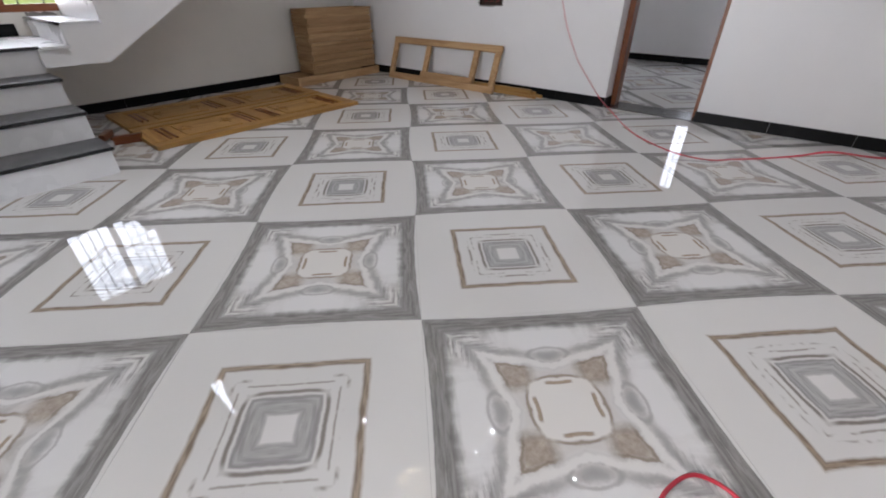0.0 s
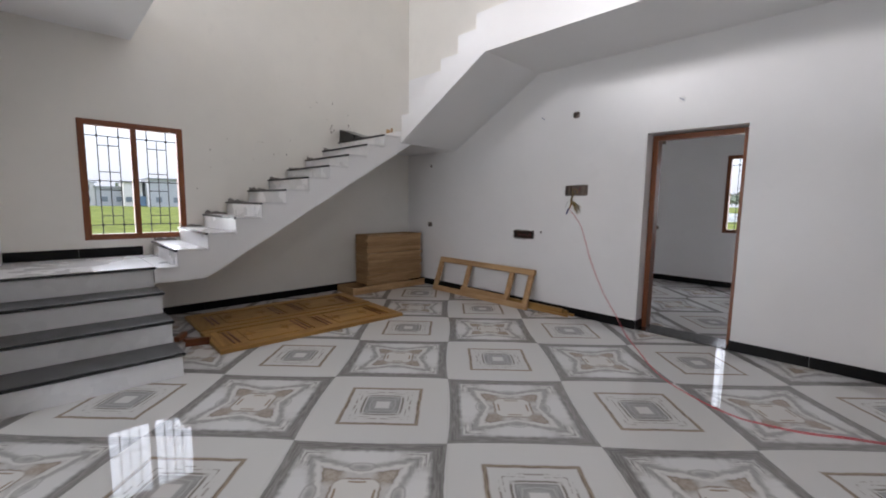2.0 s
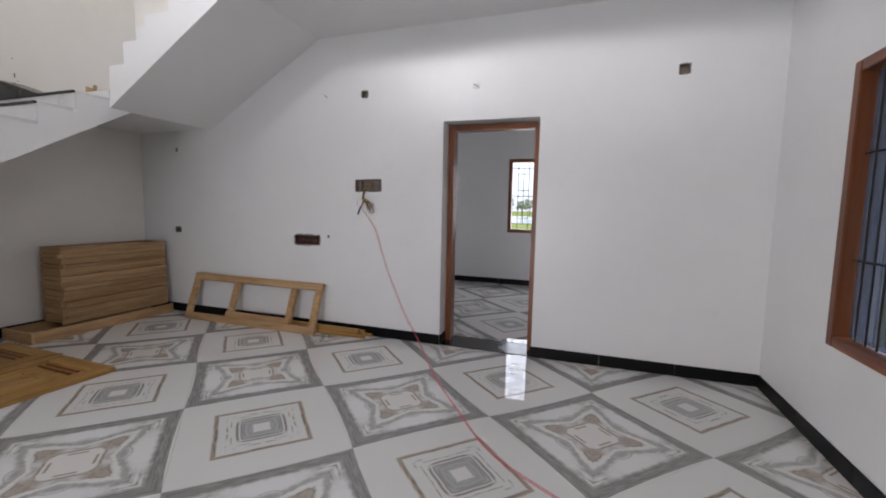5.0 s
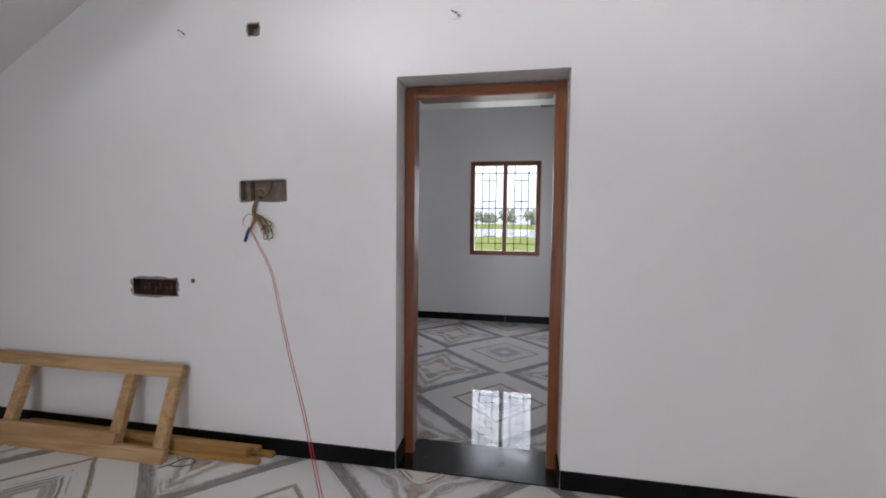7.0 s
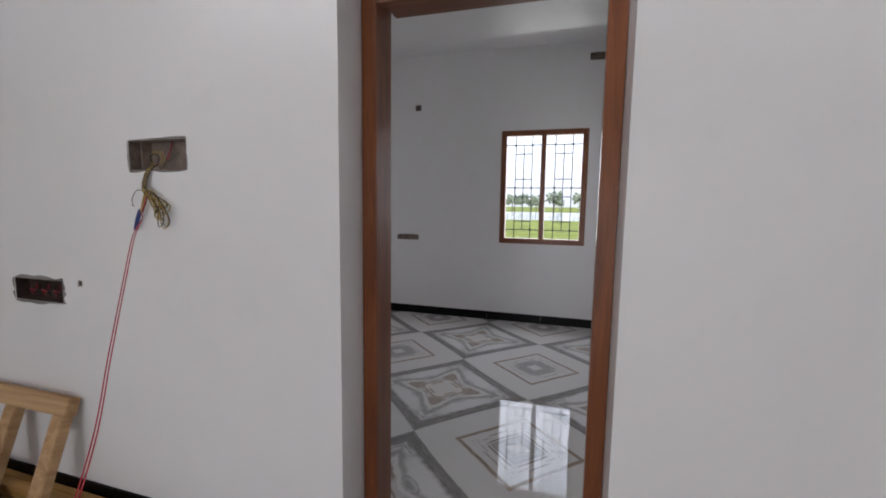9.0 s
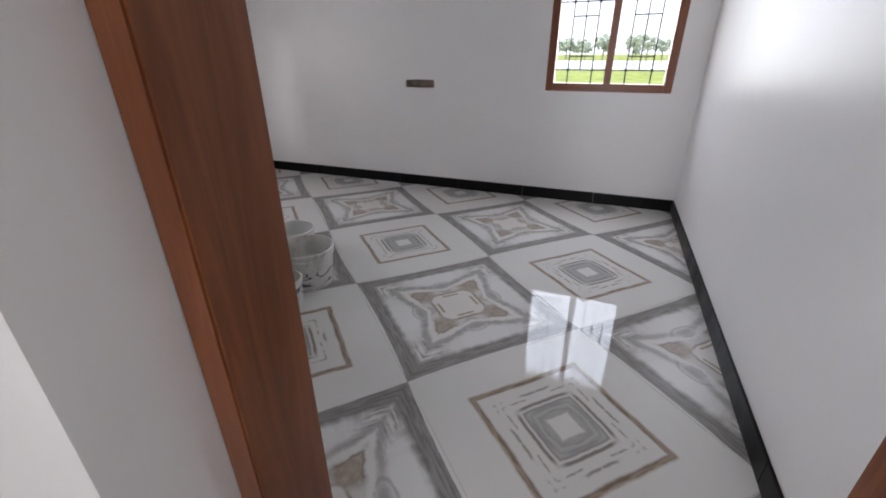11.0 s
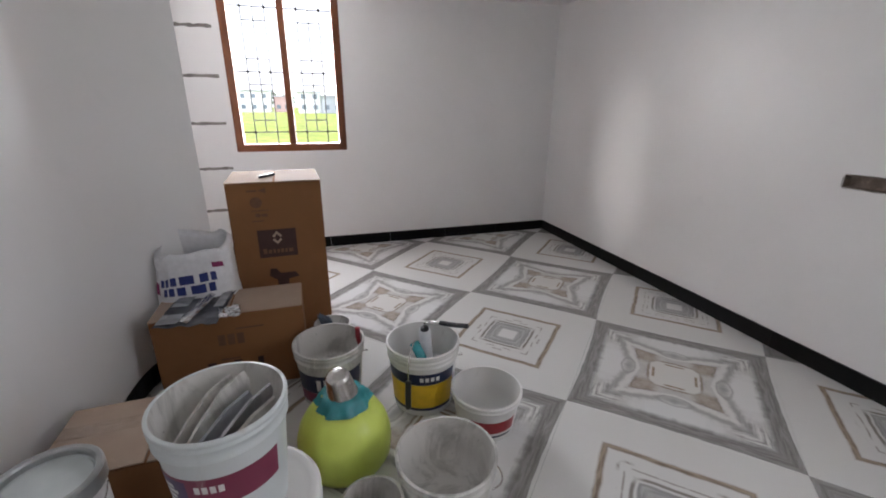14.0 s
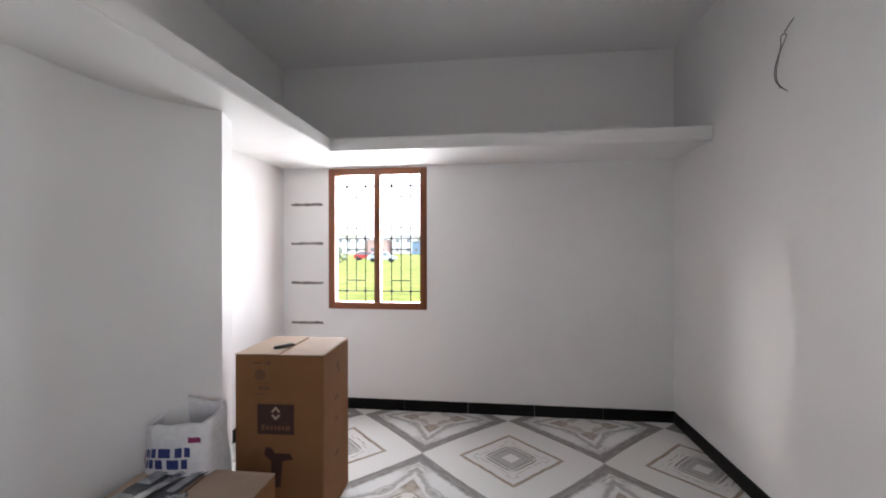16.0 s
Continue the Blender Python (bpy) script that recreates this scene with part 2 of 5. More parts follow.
        base = k.mix(inside, base, (0.66, 0.65, 0.63))
        ring = k.mix(k.step(k.noise(k.scaled(q, (40, 5, 1)), 1.0, 3), 0.35, 0.65), (0.17, 0.115, 0.07), (0.35, 0.27, 0.19))
        c = k.mix(k.math("MULTIPLY", k.band(rw, 0.558, 0.010, 0.034), 0.92), base, ring)
        broken = k.step(k.noise(q, 6.0, 2), 0.44, 0.58)
        c = k.mix(k.math("MULTIPLY", k.band(rw, 0.425, 0.002, 0.022), k.math("MULTIPLY", broken, 0.9)), c, (0.29, 0.26, 0.23))
        c = k.mix(k.math("MULTIPLY", k.band(rw, 0.365, 0.002, 0.014), k.math("MULTIPLY", k.math("SUBTRACT", 1.0, broken), 0.85)), c, (0.31, 0.28, 0.25))
        rb = k.math("SUBTRACT", rw, k.math("MULTIPLY", k.math("SUBTRACT", 0.09, k.math("MULTIPLY", m, m)), 0.12))
        c = k.mix(k.math("MULTIPLY", k.band(rb, 0.285, 0.004, 0.022), k.step(m, 0.28, 0.20, 0.25, 0.9)), c, (0.19, 0.165, 0.14))
        core = k.mix(k.step(k.noise(k.scaled(q, (30, 3, 1)), 1.0, 4), 0.3, 0.7), (0.27, 0.265, 0.26), (0.50, 0.49, 0.48))
        c = k.mix(k.math("MULTIPLY", k.step(rb, 0.252, 0.236), 0.9), c, core)
        c = k.mix(k.math("MULTIPLY", k.band(rb, 0.238, 0.003, 0.02), 0.5), c, GREY)
        c = k.mix(k.step(rw, 0.118, 0.095), c, WHITE)
    c = k.mix(k.math("MULTIPLY", k.step(rnd, 0, 1), 0.05), c, (0.62, 0.60, 0.57))
    dust = k.noise(k.world_place(), 2.2, 6, 0.65)
    c = k.mix(k.step(dust, 0.55, 0.8, 0.0, 0.10), c, (0.62, 0.60, 0.56))
    l.new(c, b.inputs["Base Color"])
    l.new(k.step(dust, 0.45, 0.8, 0.014, 0.06), b.inputs["Roughness"])
    # the sky's blue put into the tile's reflection colour
    b.inputs["Specular Tint"].default_value = (0.84, 0.93, 1.0, 1)
    k.bump(k.noise(k.world_place(), 1.6, 2), b, 0.03, 0.01)
    return mat


def granite(name, tone=0.012, rough=0.12, spec=0.5):
    mat, n, l, b = nodes_of(name, rough, 0.0, spec)
    k = Net(n, l)
    p = k.world_place()
    speck = k.noise(p, 420.0, 2, 0.7)
    wide = k.noise(p, 6.0, 4)
    c = k.mix(k.step(speck, 0.60, 0.70), (tone, tone, tone * 1.05), (tone * 6, tone * 6, tone * 6))
    c = k.mix(k.step(wide, 0.55, 0.8, 0.0, 0.25), c, (tone * 3, tone * 2.9, tone * 2.9))
    l.new(c, b.inputs["Base Color"])
    l.new(k.step(wide, 0.3, 0.8, rough, rough + 0.2), b.inputs["Roughness"])
    return mat


def cement(name, colour):
    mat, n, l, b = nodes_of(name, 0.9, 0.0, 0.2)
    k = Net(n, l)
    p = k.world_place()
    a, d = k.noise(p, 9.0, 6, 0.65), k.noise(p, 70.0, 4)
    c = k.mix(k.step(a, 0.35, 0.65), tuple(x * 0.6 for x in colour), colour)
    c = k.mix(k.step(d, 0.55, 0.75, 0, 0.5), c, tuple(min(1, x * 1.5) for x in colour))
    l.new(c, b.inputs["Base Color"])
    k.bump(k.math("ADD", a, d), b, 0.5, 0.01)
    return mat


def cardboard(name, colour):
    mat, n, l, b = nodes_of(name, 0.78, 0.0, 0.25)
    k = Net(n, l)
    v = k.coords()
    flute = k.noise(k.scaled(v, (3, 3, 140)), 1.0, 2)
    wide, fine = k.noise(v, 3.0, 4), k.noise(v, 55.0, 4)
    c = k.mix(k.step(wide, 0.3, 0.7), tuple(x * 0.85 for x in colour), colour)
    c = k.mix(k.step(fine, 0.6, 0.8, 0, 0.3), c, tuple(min(1, x * 1.25) for x in colour))
    l.new(c, b.inputs["Base Color"])
    k.bump(k.math("ADD", flute, k.math("MULTIPLY", wide, 3.0)), b, 0.10, 0.004)
    return mat


def dirty_plastic(name, colour, grime=(0.42, 0.41, 0.39), amount=0.5, rough=0.38):
    """Bucket plastic with dried paint smears."""
    mat, n, l, b = nodes_of(name, rough, 0.0, 0.5)
    k = Net(n, l)
    v = k.coords()
    smear = k.noise(k.scaled(v, (6, 6, 2.4)), 1.0, 6, 0.7, 1.5)
    fleck = k.noise(v, 42.0, 5, 0.7)
    lo, hi = 0.64 - 0.24 * amount, 0.76 - 0.16 * amount
    c = k.mix(k.step(smear, lo, hi, 0.0, 0.85), colour, grime)
    c = k.mix(k.step(fleck, 0.66, 0.74, 0.0, amount), c, tuple(x * 0.35 for x in grime))
    l.new(c, b.inputs["Base Color"])
    l.new(k.step(smear, lo, hi, rough, 0.75), b.inputs["Roughness"])
    k.bump(smear, b, 0.12, 0.004)
    return mat


def blotted(name, ground, ink):
    """Printed band, half worn away and splashed over."""
    mat, n, l, b = nodes_of(name, 0.5, 0.0, 0.4)
    k = Net(n, l)
    v = k.coords()
    patch = k.noise(k.scaled(v, (11, 11, 26)), 1.0, 5, 0.7, 0.8)
    fine = k.noise(v, 60.0, 4, 0.7)
    c = k.mix(k.step(patch, 0.49, 0.54, 0.0, 0.92), ground, ink)
    c = k.mix(k.step(fine, 0.60, 0.66, 0.0, 0.7), c, tuple(x * 0.9 for x in ground))
    l.new(c, b.inputs["Base Color"])
    k.bump(patch, b, 0.1, 0.003)
    return mat


M = {
    "wall": wall_paint("white_emulsion", (0.85, 0.84, 0.835)),
    "wall_upper": wall_paint("cream_emulsion", (0.84, 0.815, 0.755), 0.13),
    "ceiling": wall_paint("ceiling_paint", (0.85, 0.845, 0.84), 0.05),
    "soffit": wall_paint("soffit_paint", (0.84, 0.835, 0.83), 0.06),
    "tile_light": tile_material("tile_light", False),
    "tile_dark": tile_material("tile_dark", True),
    "black_granite": granite("black_granite"),
    "skirting_granite": granite("skirting_granite", 0.004, 0.3, 0.15),
    "grey_granite": granite("grey_granite", 0.075, 0.35),
    "cement": cement("cement", (0.30, 0.28, 0.26)),
    # rusty_box darkened for one socket box: its recess's darkness put into the colour
    "box_dark": cement("dark_box", (0.075, 0.05, 0.042)),
    "box_metal": cement("rusty_box", (0.30, 0.24, 0.20)),
    "stair_marble": plain("stair_marble", (0.76, 0.755, 0.75), 0.28, 0, 9, 0.03, 0.01, 2.0),
    "teak": wood("varnished_teak", (0.15, 0.042, 0.013), (0.29, 0.095, 0.032), 0.32, "z"),
    "teak_x": wood("varnished_teak_rail", (0.15, 0.042, 0.013), (0.29, 0.095, 0.032), 0.32, "x"),
    "raw_x": wood("raw_plank", (0.36, 0.205, 0.09), (0.60, 0.40, 0.21), 0.7, "x"),
    "raw_y": wood("raw_plank_long", (0.36, 0.205, 0.09), (0.60, 0.40, 0.21), 0.7, "y"),
    "leaf_y": wood("door_leaf_wood", (0.32, 0.165, 0.045), (0.56, 0.33, 0.10), 0.5, "y"),
    "leaf_x": wood("door_rail_wood", (0.30, 0.15, 0.04), (0.53, 0.31, 0.095), 0.5, "x"),
    "iron": plain("black_iron", (0.02, 0.02, 0.022), 0.5, 0.4, 60, 0.2),
    "mortar": plain("tile_joint", (0.45, 0.44, 0.42), 0.8),
    "grass": plain("grass_ground", (0.13, 0.155, 0.03), 0.95, 0, 1.3, 0.35, 0.0, 0.06, 0.1),
    "card": cardboard("cardboard", (0.28, 0.130, 0.055)),
    # carton tops paler than the sides, window light put into the colour; also pale print
    "card_top": cardboard("pale_cardboard", (0.47, 0.355, 0.275)),
    "card_print": plain("carton_print", (0.055, 0.022, 0.018), 0.7),
    "card_ink": plain("carton_ink", (0.16, 0.075, 0.04), 0.75),
    "tape": plain("packing_tape", (0.42, 0.32, 0.25), 0.15, 0, 20, 0.12),
    "white_plastic": dirty_plastic("white_plastic", (0.74, 0.73, 0.71), (0.60, 0.59, 0.56), 0.25, 0.33),
    "pale_plastic": dirty_plastic("pale_blue_plastic", (0.62, 0.66, 0.66), (0.55, 0.56, 0.54), 0.35, 0.35),
    "grimy_plastic": dirty_plastic("grimy_plastic", (0.66, 0.65, 0.615), (0.42, 0.41, 0.385), 0.85, 0.5),
    "paint_inside": dirty_plastic("dried_paint", (0.63, 0.61, 0.58), (0.40, 0.385, 0.36), 0.8, 0.7),
    "smudged_print": blotted("smudged_print", (0.64, 0.63, 0.60), (0.035, 0.045, 0.065)),
    "yellow": plain("label_yellow", (0.78, 0.50, 0.02), 0.35, 0, 25, 0.08),
    "navy": plain("label_navy", (0.012, 0.018, 0.055), 0.35, 0, 25, 0.15),
    "violet": plain("label_violet", (0.060, 0.020, 0.105), 0.35, 0, 25, 0.15),
    "maroon": dirty_plastic("label_maroon", (0.20, 0.025, 0.065), (0.55, 0.50, 0.50), 0.35, 0.4),
    "lime": plain("lime_plastic", (0.76, 0.90, 0.17), 0.35, 0, 10, 0.06),
    "green_label": plain("label_green", (0.22, 0.42, 0.04), 0.35),
    "teal": plain("teal_film", (0.05, 0.30, 0.33), 0.25, 0, 14, 0.25, 0.3),
    "steel": plain("brushed_steel", (0.62, 0.60, 0.58), 0.25, 1.0, 60, 0.08),
    "tin_rim": plain("tin_rim", (0.42, 0.43, 0.43), 0.3, 0.8, 12, 0.1),
    "tin": plain("tin_lid", (0.60, 0.64, 0.64), 0.45, 0.15, 12, 0.06),
    "white_print": plain("white_print", (0.78, 0.77, 0.76), 0.45),
    "sack": plain("woven_sack", (0.78, 0.78, 0.80), 0.45, 0, 40, 0.05, 0.06),
    "sack_blue": plain("sack_print_blue", (0.03, 0.045, 0.20), 0.6),
    "sack_red": plain("sack_print_magenta", (0.26, 0.01, 0.10), 0.6),
    "film_grey": plain("grey_plastic_film", (0.13, 0.135, 0.15), 0.22, 0, 9, 0.4, 0.4),
    "film_pale": plain("film_print_pale", (0.34, 0.35, 0.37), 0.25, 0, 12, 0.3),
    "silver_film": plain("silver_film", (0.55, 0.55, 0.57), 0.2, 0.8, 10, 0.3, 0.5),
    "red_wire": plain("red_wire", (0.45, 0.025, 0.045), 0.4),
    "yellow_wire": plain("yellow_wire", (0.38, 0.25, 0.06), 0.45),
    "black_wire": plain("black_wire", (0.02, 0.025, 0.02), 0.45),
    "blue_tape": plain("blue_tape", (0.03, 0.05, 0.20), 0.4),
    "black_plastic": plain("black_plastic", (0.02, 0.02, 0.022), 0.4),
    "bristle": plain("bristles", (0.16, 0.20, 0.26), 0.8, 0, 90, 0.4, 0.5),
    "red_plastic": plain("red_plastic", (0.30, 0.02, 0.03), 0.35),
    "house_white": plain("far_render", (0.62, 0.62, 0.62), 0.8),
    "house_blue": plain("far_blue_render", (0.16, 0.24, 0.36), 0.8),
    "house_grey": plain("far_grey_render", (0.36, 0.38, 0.42), 0.8),
    "house_pink": plain("far_pink_render", (0.48, 0.33, 0.31), 0.8),
    "house_glass": plain("far_window", (0.16, 0.19, 0.23), 0.2),
    # leaves greyed and paled, the haze of distance put into their colour
    "leaves": plain("far_leaves", (0.20, 0.24, 0.18), 0.9, 0, 3, 0.4),
    "bark": plain("bark", (0.10, 0.075, 0.05), 0.9),
    "water": plain("far_water", (0.42, 0.45, 0.47), 0.12, 0, 1, 0.05, 0.0),
    "car_paint": plain("car_paint", (0.45, 0.55, 0.62), 0.25),
    "car_red": plain("car_red_paint", (0.45, 0.05, 0.06), 0.25),
    "rubber": plain("rubber", (0.02, 0.02, 0.02), 0.8),
}

lamp_mat, lamp_n, lamp_l, lamp_b = nodes_of("lamp_crystal", 0.2)
lamp_b.inputs["Emission Color"].default_value = (1.0, 0.72, 0.40, 1)
lamp_b.inputs["Emission Strength"].default_value = 60.0
M["lamp_crystal"] = lamp_mat
tint_mat, tint_n, tint_l, tint_b = nodes_of("tinted_glass", 0.06)
tint_b.inputs["Base Color"].default_value = (0.16, 0.19, 0.27, 1)
tint_b.inputs["Transmission Weight"].default_value = 0.6
tint_b.inputs["IOR"].default_value = 1.45
M["tinted_glass"] = tint_mat
spot_mat, spot_n, spot_l, spot_b = nodes_of("spot_lens", 0.3)
spot_b.inputs["Emission Color"].default_value = (1.0, 0.97, 0.92, 1)
spot_b.inputs["Emission Strength"].default_value = 160.0
M["spot_lens"] = spot_mat

# ---- mesh helpers ----


def mesh_of(name, bm, mats, smooth=False):
    me = bpy.data.meshes.new(name)
    bmesh.ops.recalc_face_normals(bm, faces=bm.faces)
    for f in bm.faces:
        f.smooth = smooth
    bm.to_mesh(me)
    bm.free()
    for m in mats if isinstance(mats, (list, tuple)) else [mats]:
        me.materials.append(m)
    return me


def part(name, bm, material, parent=None, label="", smooth=False, m=None):
    ob = new(name, mesh_of(name, bm, material, smooth))
    if parent is not None:
        ob.parent = parent
    if m is not None:
        ob.matrix_basis = m
    if label:
        ob["label"] = label
    return ob


def thing(name, m, label, category, group=""):
    """An empty at the base of a thing, which carries its parts."""
    ob = new(name)
    ob.empty_display_size = 0.1
    ob.matrix_basis = m
    return tagged(ob, label, category, group)


def structure(ob, label="", category=""):
    return tagged(ob, label, category, "", "structure")


def add_box(bm, x0, x1, y0, y1, z0, z1, bevel=0.0):
    vs = bmesh.ops.create_cube(bm, size=1.0)["verts"]
    for v in vs:
        v.co = Vector((x0 + (v.co.x + 0.5) * (x1 - x0), y0 + (v.co.y + 0.5) * (y1 - y0), z0 + (v.co.z + 0.5) * (z1 - z0)))
    if bevel:
        es = list({e for v in vs for e in v.link_edges})
        bmesh.ops.bevel(bm, geom=es, offset=bevel, segments=2, affect="EDGES")
    return bm


def box(x0, x1, y0, y1, z0, z1, bevel=0.0):
    return add_box(bmesh.new(), x0, x1, y0, y1, z0, z1, bevel)


def prism(outline, axis, lo, hi, bevel=0.0):
    """An outline drawn in the plane across an axis, drawn out from lo to hi."""
    bm = bmesh.new()
    place = {"x": lambda a, b, d: (d, a, b), "y": lambda a, b, d: (a, d, b), "z": lambda a, b, d: (a, b, d)}[axis]
    low = [bm.verts.new(place(a, b, lo)) for a, b in outline]
    high = [bm.verts.new(place(a, b, hi)) for a, b in outline]
    bm.faces.new(low)
    bm.faces.new(high)
    for i in range(len(outline)):
        j = (i + 1) % len(outline)
        bm.faces.new((low[i], low[j], high[j], high[i]))
    if bevel:
        bmesh.ops.bevel(bm, geom=list(bm.edges), offset=bevel, segments=2, affect="EDGES")
    return bm


def lathe(profile, segments=40, a0=0.0, a1=360.0):
    """Turns (radius, height) rows round the z axis."""
    bm = bmesh.new()
    full = abs(a1 - a0) >= 359.9
    count = segments if full else segments + 1
    rings = []
    for r, z in profile:
        if r < 1e-6:
            rings.append([bm.verts.new((0, 0, z))])
        else:
            rings.append([bm.verts.new((r * math.cos(radians(a0 + (a1 - a0) * i / segments)), r * math.sin(radians(a0 + (a1 - a0) * i / segments)), z)) for i in range(count)])
    for p, q in zip(rings, rings[1:]):
        for i in range(segments):
            j = (i + 1) % count
            if len(p) == 1 and len(q) == 1:
                continue
            if len(p) == 1:
                bm.faces.new((p[0], q[j], q[i]))
            elif len(q) == 1:
                bm.faces.new((p[i], p[j], q[0]))
            else:
                bm.faces.new((p[i], p[j], q[j], q[i]))
    return bm


def tube(points, radius, sides=8, smooth_steps=6, closed_ends=True):
    """A round bar or wire along a smooth line through points."""
    pts = [Vector(p) for p in points]
    line = []
    for i in range(len(pts) - 1):
        a, b, c, d = pts[max(i - 1, 0)], pts[i], pts[i + 1], pts[min(i + 2, len(pts) - 1)]
        for s in range(smooth_steps):
            t = s / smooth_steps
            line.append(0.5 * ((2 * b) + (c - a) * t + (2 * a - 5 * b + 4 * c - d) * t * t + (3 * b - a - 3 * c + d) * t ** 3))
    line.append(pts[-1])
    bm = bmesh.new()
    rings = []
    side = None
    for i, p in enumerate(line):
        way = (line[min(i + 1, len(line) - 1)] - line[max(i - 1, 0)]).normalized()
        if side is None:
            side = way.orthogonal().normalized()
        side = (side - way * side.dot(way)).normalized()
        up = way.cross(side)
        rings.append([bm.verts.new(p + radius * (math.cos(2 * math.pi * k / sides) * side + math.sin(2 * math.pi * k / sides) * up)) for k in range(sides)])
    for p, q in zip(rings, rings[1:]):
        for k in range(sides):
            bm.faces.new((p[k], p[(k + 1) % sides], q[(k + 1) % sides], q[k]))
    if closed_ends:
        bm.faces.new(rings[0])
        bm.faces.new(rings[-1])
    return bm


def rod(a, b, radius, sides=6):
    return tube([a, b], radius, sides, 1)


def pierced(axis, lo, hi, a0, a1, z0, z1, holes=()):
    """A wall across an axis (x or y) from lo to hi in depth, with openings (a, a, z, z) right through it."""
    As = sorted({a0, a1, *[h[0] for h in holes], *[h[1] for h in holes]})
    Zs = sorted({z0, z1, *[h[2] for h in holes], *[h[3] for h in holes]})
    solid = {}
    for i in range(len(As) - 1):
        for j in range(len(Zs) - 1):
            ca, cz = (As[i] + As[i + 1]) / 2, (Zs[j] + Zs[j + 1]) / 2
            solid[i, j] = not any(h[0] < ca < h[1] and h[2] < cz < h[3] for h in holes)
    bm = bmesh.new()
    seen = {}

    def vert(d, a, z):
        key = (d, a, z)
        if key not in seen:
            seen[key] = bm.verts.new((d, a, z) if axis == "x" else (a, d, z))
        return seen[key]

    for (i, j), full in solid.items():
        if not full:
            continue
        A, B, C, D = As[i], As[i + 1], Zs[j], Zs[j + 1]
        for d in (lo, hi):
            bm.faces.new((vert(d, A, C), vert(d, B, C), vert(d, B, D), vert(d, A, D)))
        for (di, dj), (p, q) in {(-1, 0): ((A, C), (A, D)), (1, 0): ((B, C), (B, D)), (0, -1): ((A, C), (B, C)), (0, 1): ((A, D), (B, D))}.items():
            if not solid.get((i + di, j + dj), False):
                bm.faces.new((vert(lo, *p), vert(hi, *p), vert(hi, *q), vert(lo, *q)))
    return bm

# ---- large structure ----
XL, XR, YD, YB = -5.19, 1.54, 4.46, -4.40          # hall: left wall, right wall, door wall, back wall
RX, RY, RN = 0.0, 8.17, 4.80                        # room: right wall, far wall, near face of the door wall
TOP, SLAB, ROOM_TOP = 6.3, 3.12, 3.19
W1 = (0.02, 0.975, 0.945, 2.225)
W3 = (5.108, 6.04, 0.926, 2.233)
W5 = (0.02, 0.975, 4.2, 5.48)
W2 = (-1.168, -0.198, 0.95, 2.262)
WR = (2.50, 3.58, 0.62, 2.18)
DOOR = (-1.133, -0.232, 0.0, 2.175)
ALCOVE_X, ALCOVE_Y = -3.66, 4.66

structure(part("wall_left_hall", pierced("x", XL - 0.23, XL, YB - 0.23, YD, 0, TOP, [W1, W5]), M["wall_upper"]),
          "cream painted stair wall with barred windows", "wall")
structure(part("wall_left_room", pierced("x", XL - 0.23, XL, YD, RY + 0.23, 0, TOP, [W3]), M["wall"]),
          "white painted outer wall with a barred window", "wall")
# the high opening is unseen, added to let light into the stair well
structure(part("wall_right", pierced("x", XR, XR + 0.23, YB - 0.23, YD, 0, TOP, [WR, (1.5, 2.5, 4.2, 5.4)]), M["wall"]),
          "white painted wall with a brown framed window", "wall")
# unseen back wall; its low and high openings are made up to light the hall
structure(part("wall_back", pierced("y", YB - 0.23, YB, XL, XR, 0, TOP, [(-2.25, -0.55, 0.0, 2.1), (-5.1, -3.6, 4.0, 5.8)]), M["wall"]),
          "unseen white back wall with openings added to let light in", "wall")
BOXES = [(-2.085, -1.79, 1.512, 1.632), (-2.853, -2.533, 0.928, 1.03), (-2.018, -1.945, 2.45, 2.516), (0.829, 0.907, 2.445, 2.522),
         (-4.65, -4.555, 0.998, 1.064), (-4.60, -4.565, 1.985, 2.022), (-2.432, -2.407, 1.016, 1.04)]
structure(part("wall_door_upper", box(XL, XR + 0.23, YD, YD + 0.06, 3.5, TOP), M["wall_upper"]), "cream painted upper wall behind the gallery", "wall")
structure(part("wall_door_side", pierced("y", YD, YD + 0.06, XL, XR + 0.23, 0, 3.5, [DOOR, *BOXES]), M["wall"]),
          "white painted wall with a doorway and chased switch boxes", "wall")
structure(part("wall_door_core", pierced("y", YD + 0.06, ALCOVE_Y, XL, XR + 0.23, 0, TOP, [DOOR]), M["wall"]), "white painted wall core", "wall")
structure(part("wall_room_near", pierced("y", ALCOVE_Y, RN, ALCOVE_X, RX + 0.23, 0, ROOM_TOP + 0.3, [DOOR]), M["wall"]),
          "white painted inner wall beside the alcove", "wall")
RBOX = [(-2.484, -2.198, 0.95, 1.013), (-2.245, -2.175, 2.545, 2.61), (-0.225, -0.03, 2.985, 3.06)]
structure(part("wall_room_far", pierced("y", RY, RY + 0.05, XL, RX + 0.23, 0, ROOM_TOP + 0.3, [W2, *RBOX]), M["wall"]),
          "white painted wall with a barred window", "wall")
structure(part("wall_room_far_core", pierced("y", RY + 0.05, RY + 0.23, XL, RX + 0.23, 0, ROOM_TOP + 0.3, [W2]), M["wall"]), "white painted wall core", "wall")
structure(part("wall_room_right", box(RX, RX + 0.23, RN, RY, 0, ROOM_TOP + 0.3), M["wall"]), "white painted side wall", "wall")
structure(part("wall_stair_stub", box(XL, -2.97, -0.83, -0.6, 0, SLAB), M["wall"]), "white painted wall beside the lower steps", "wall")

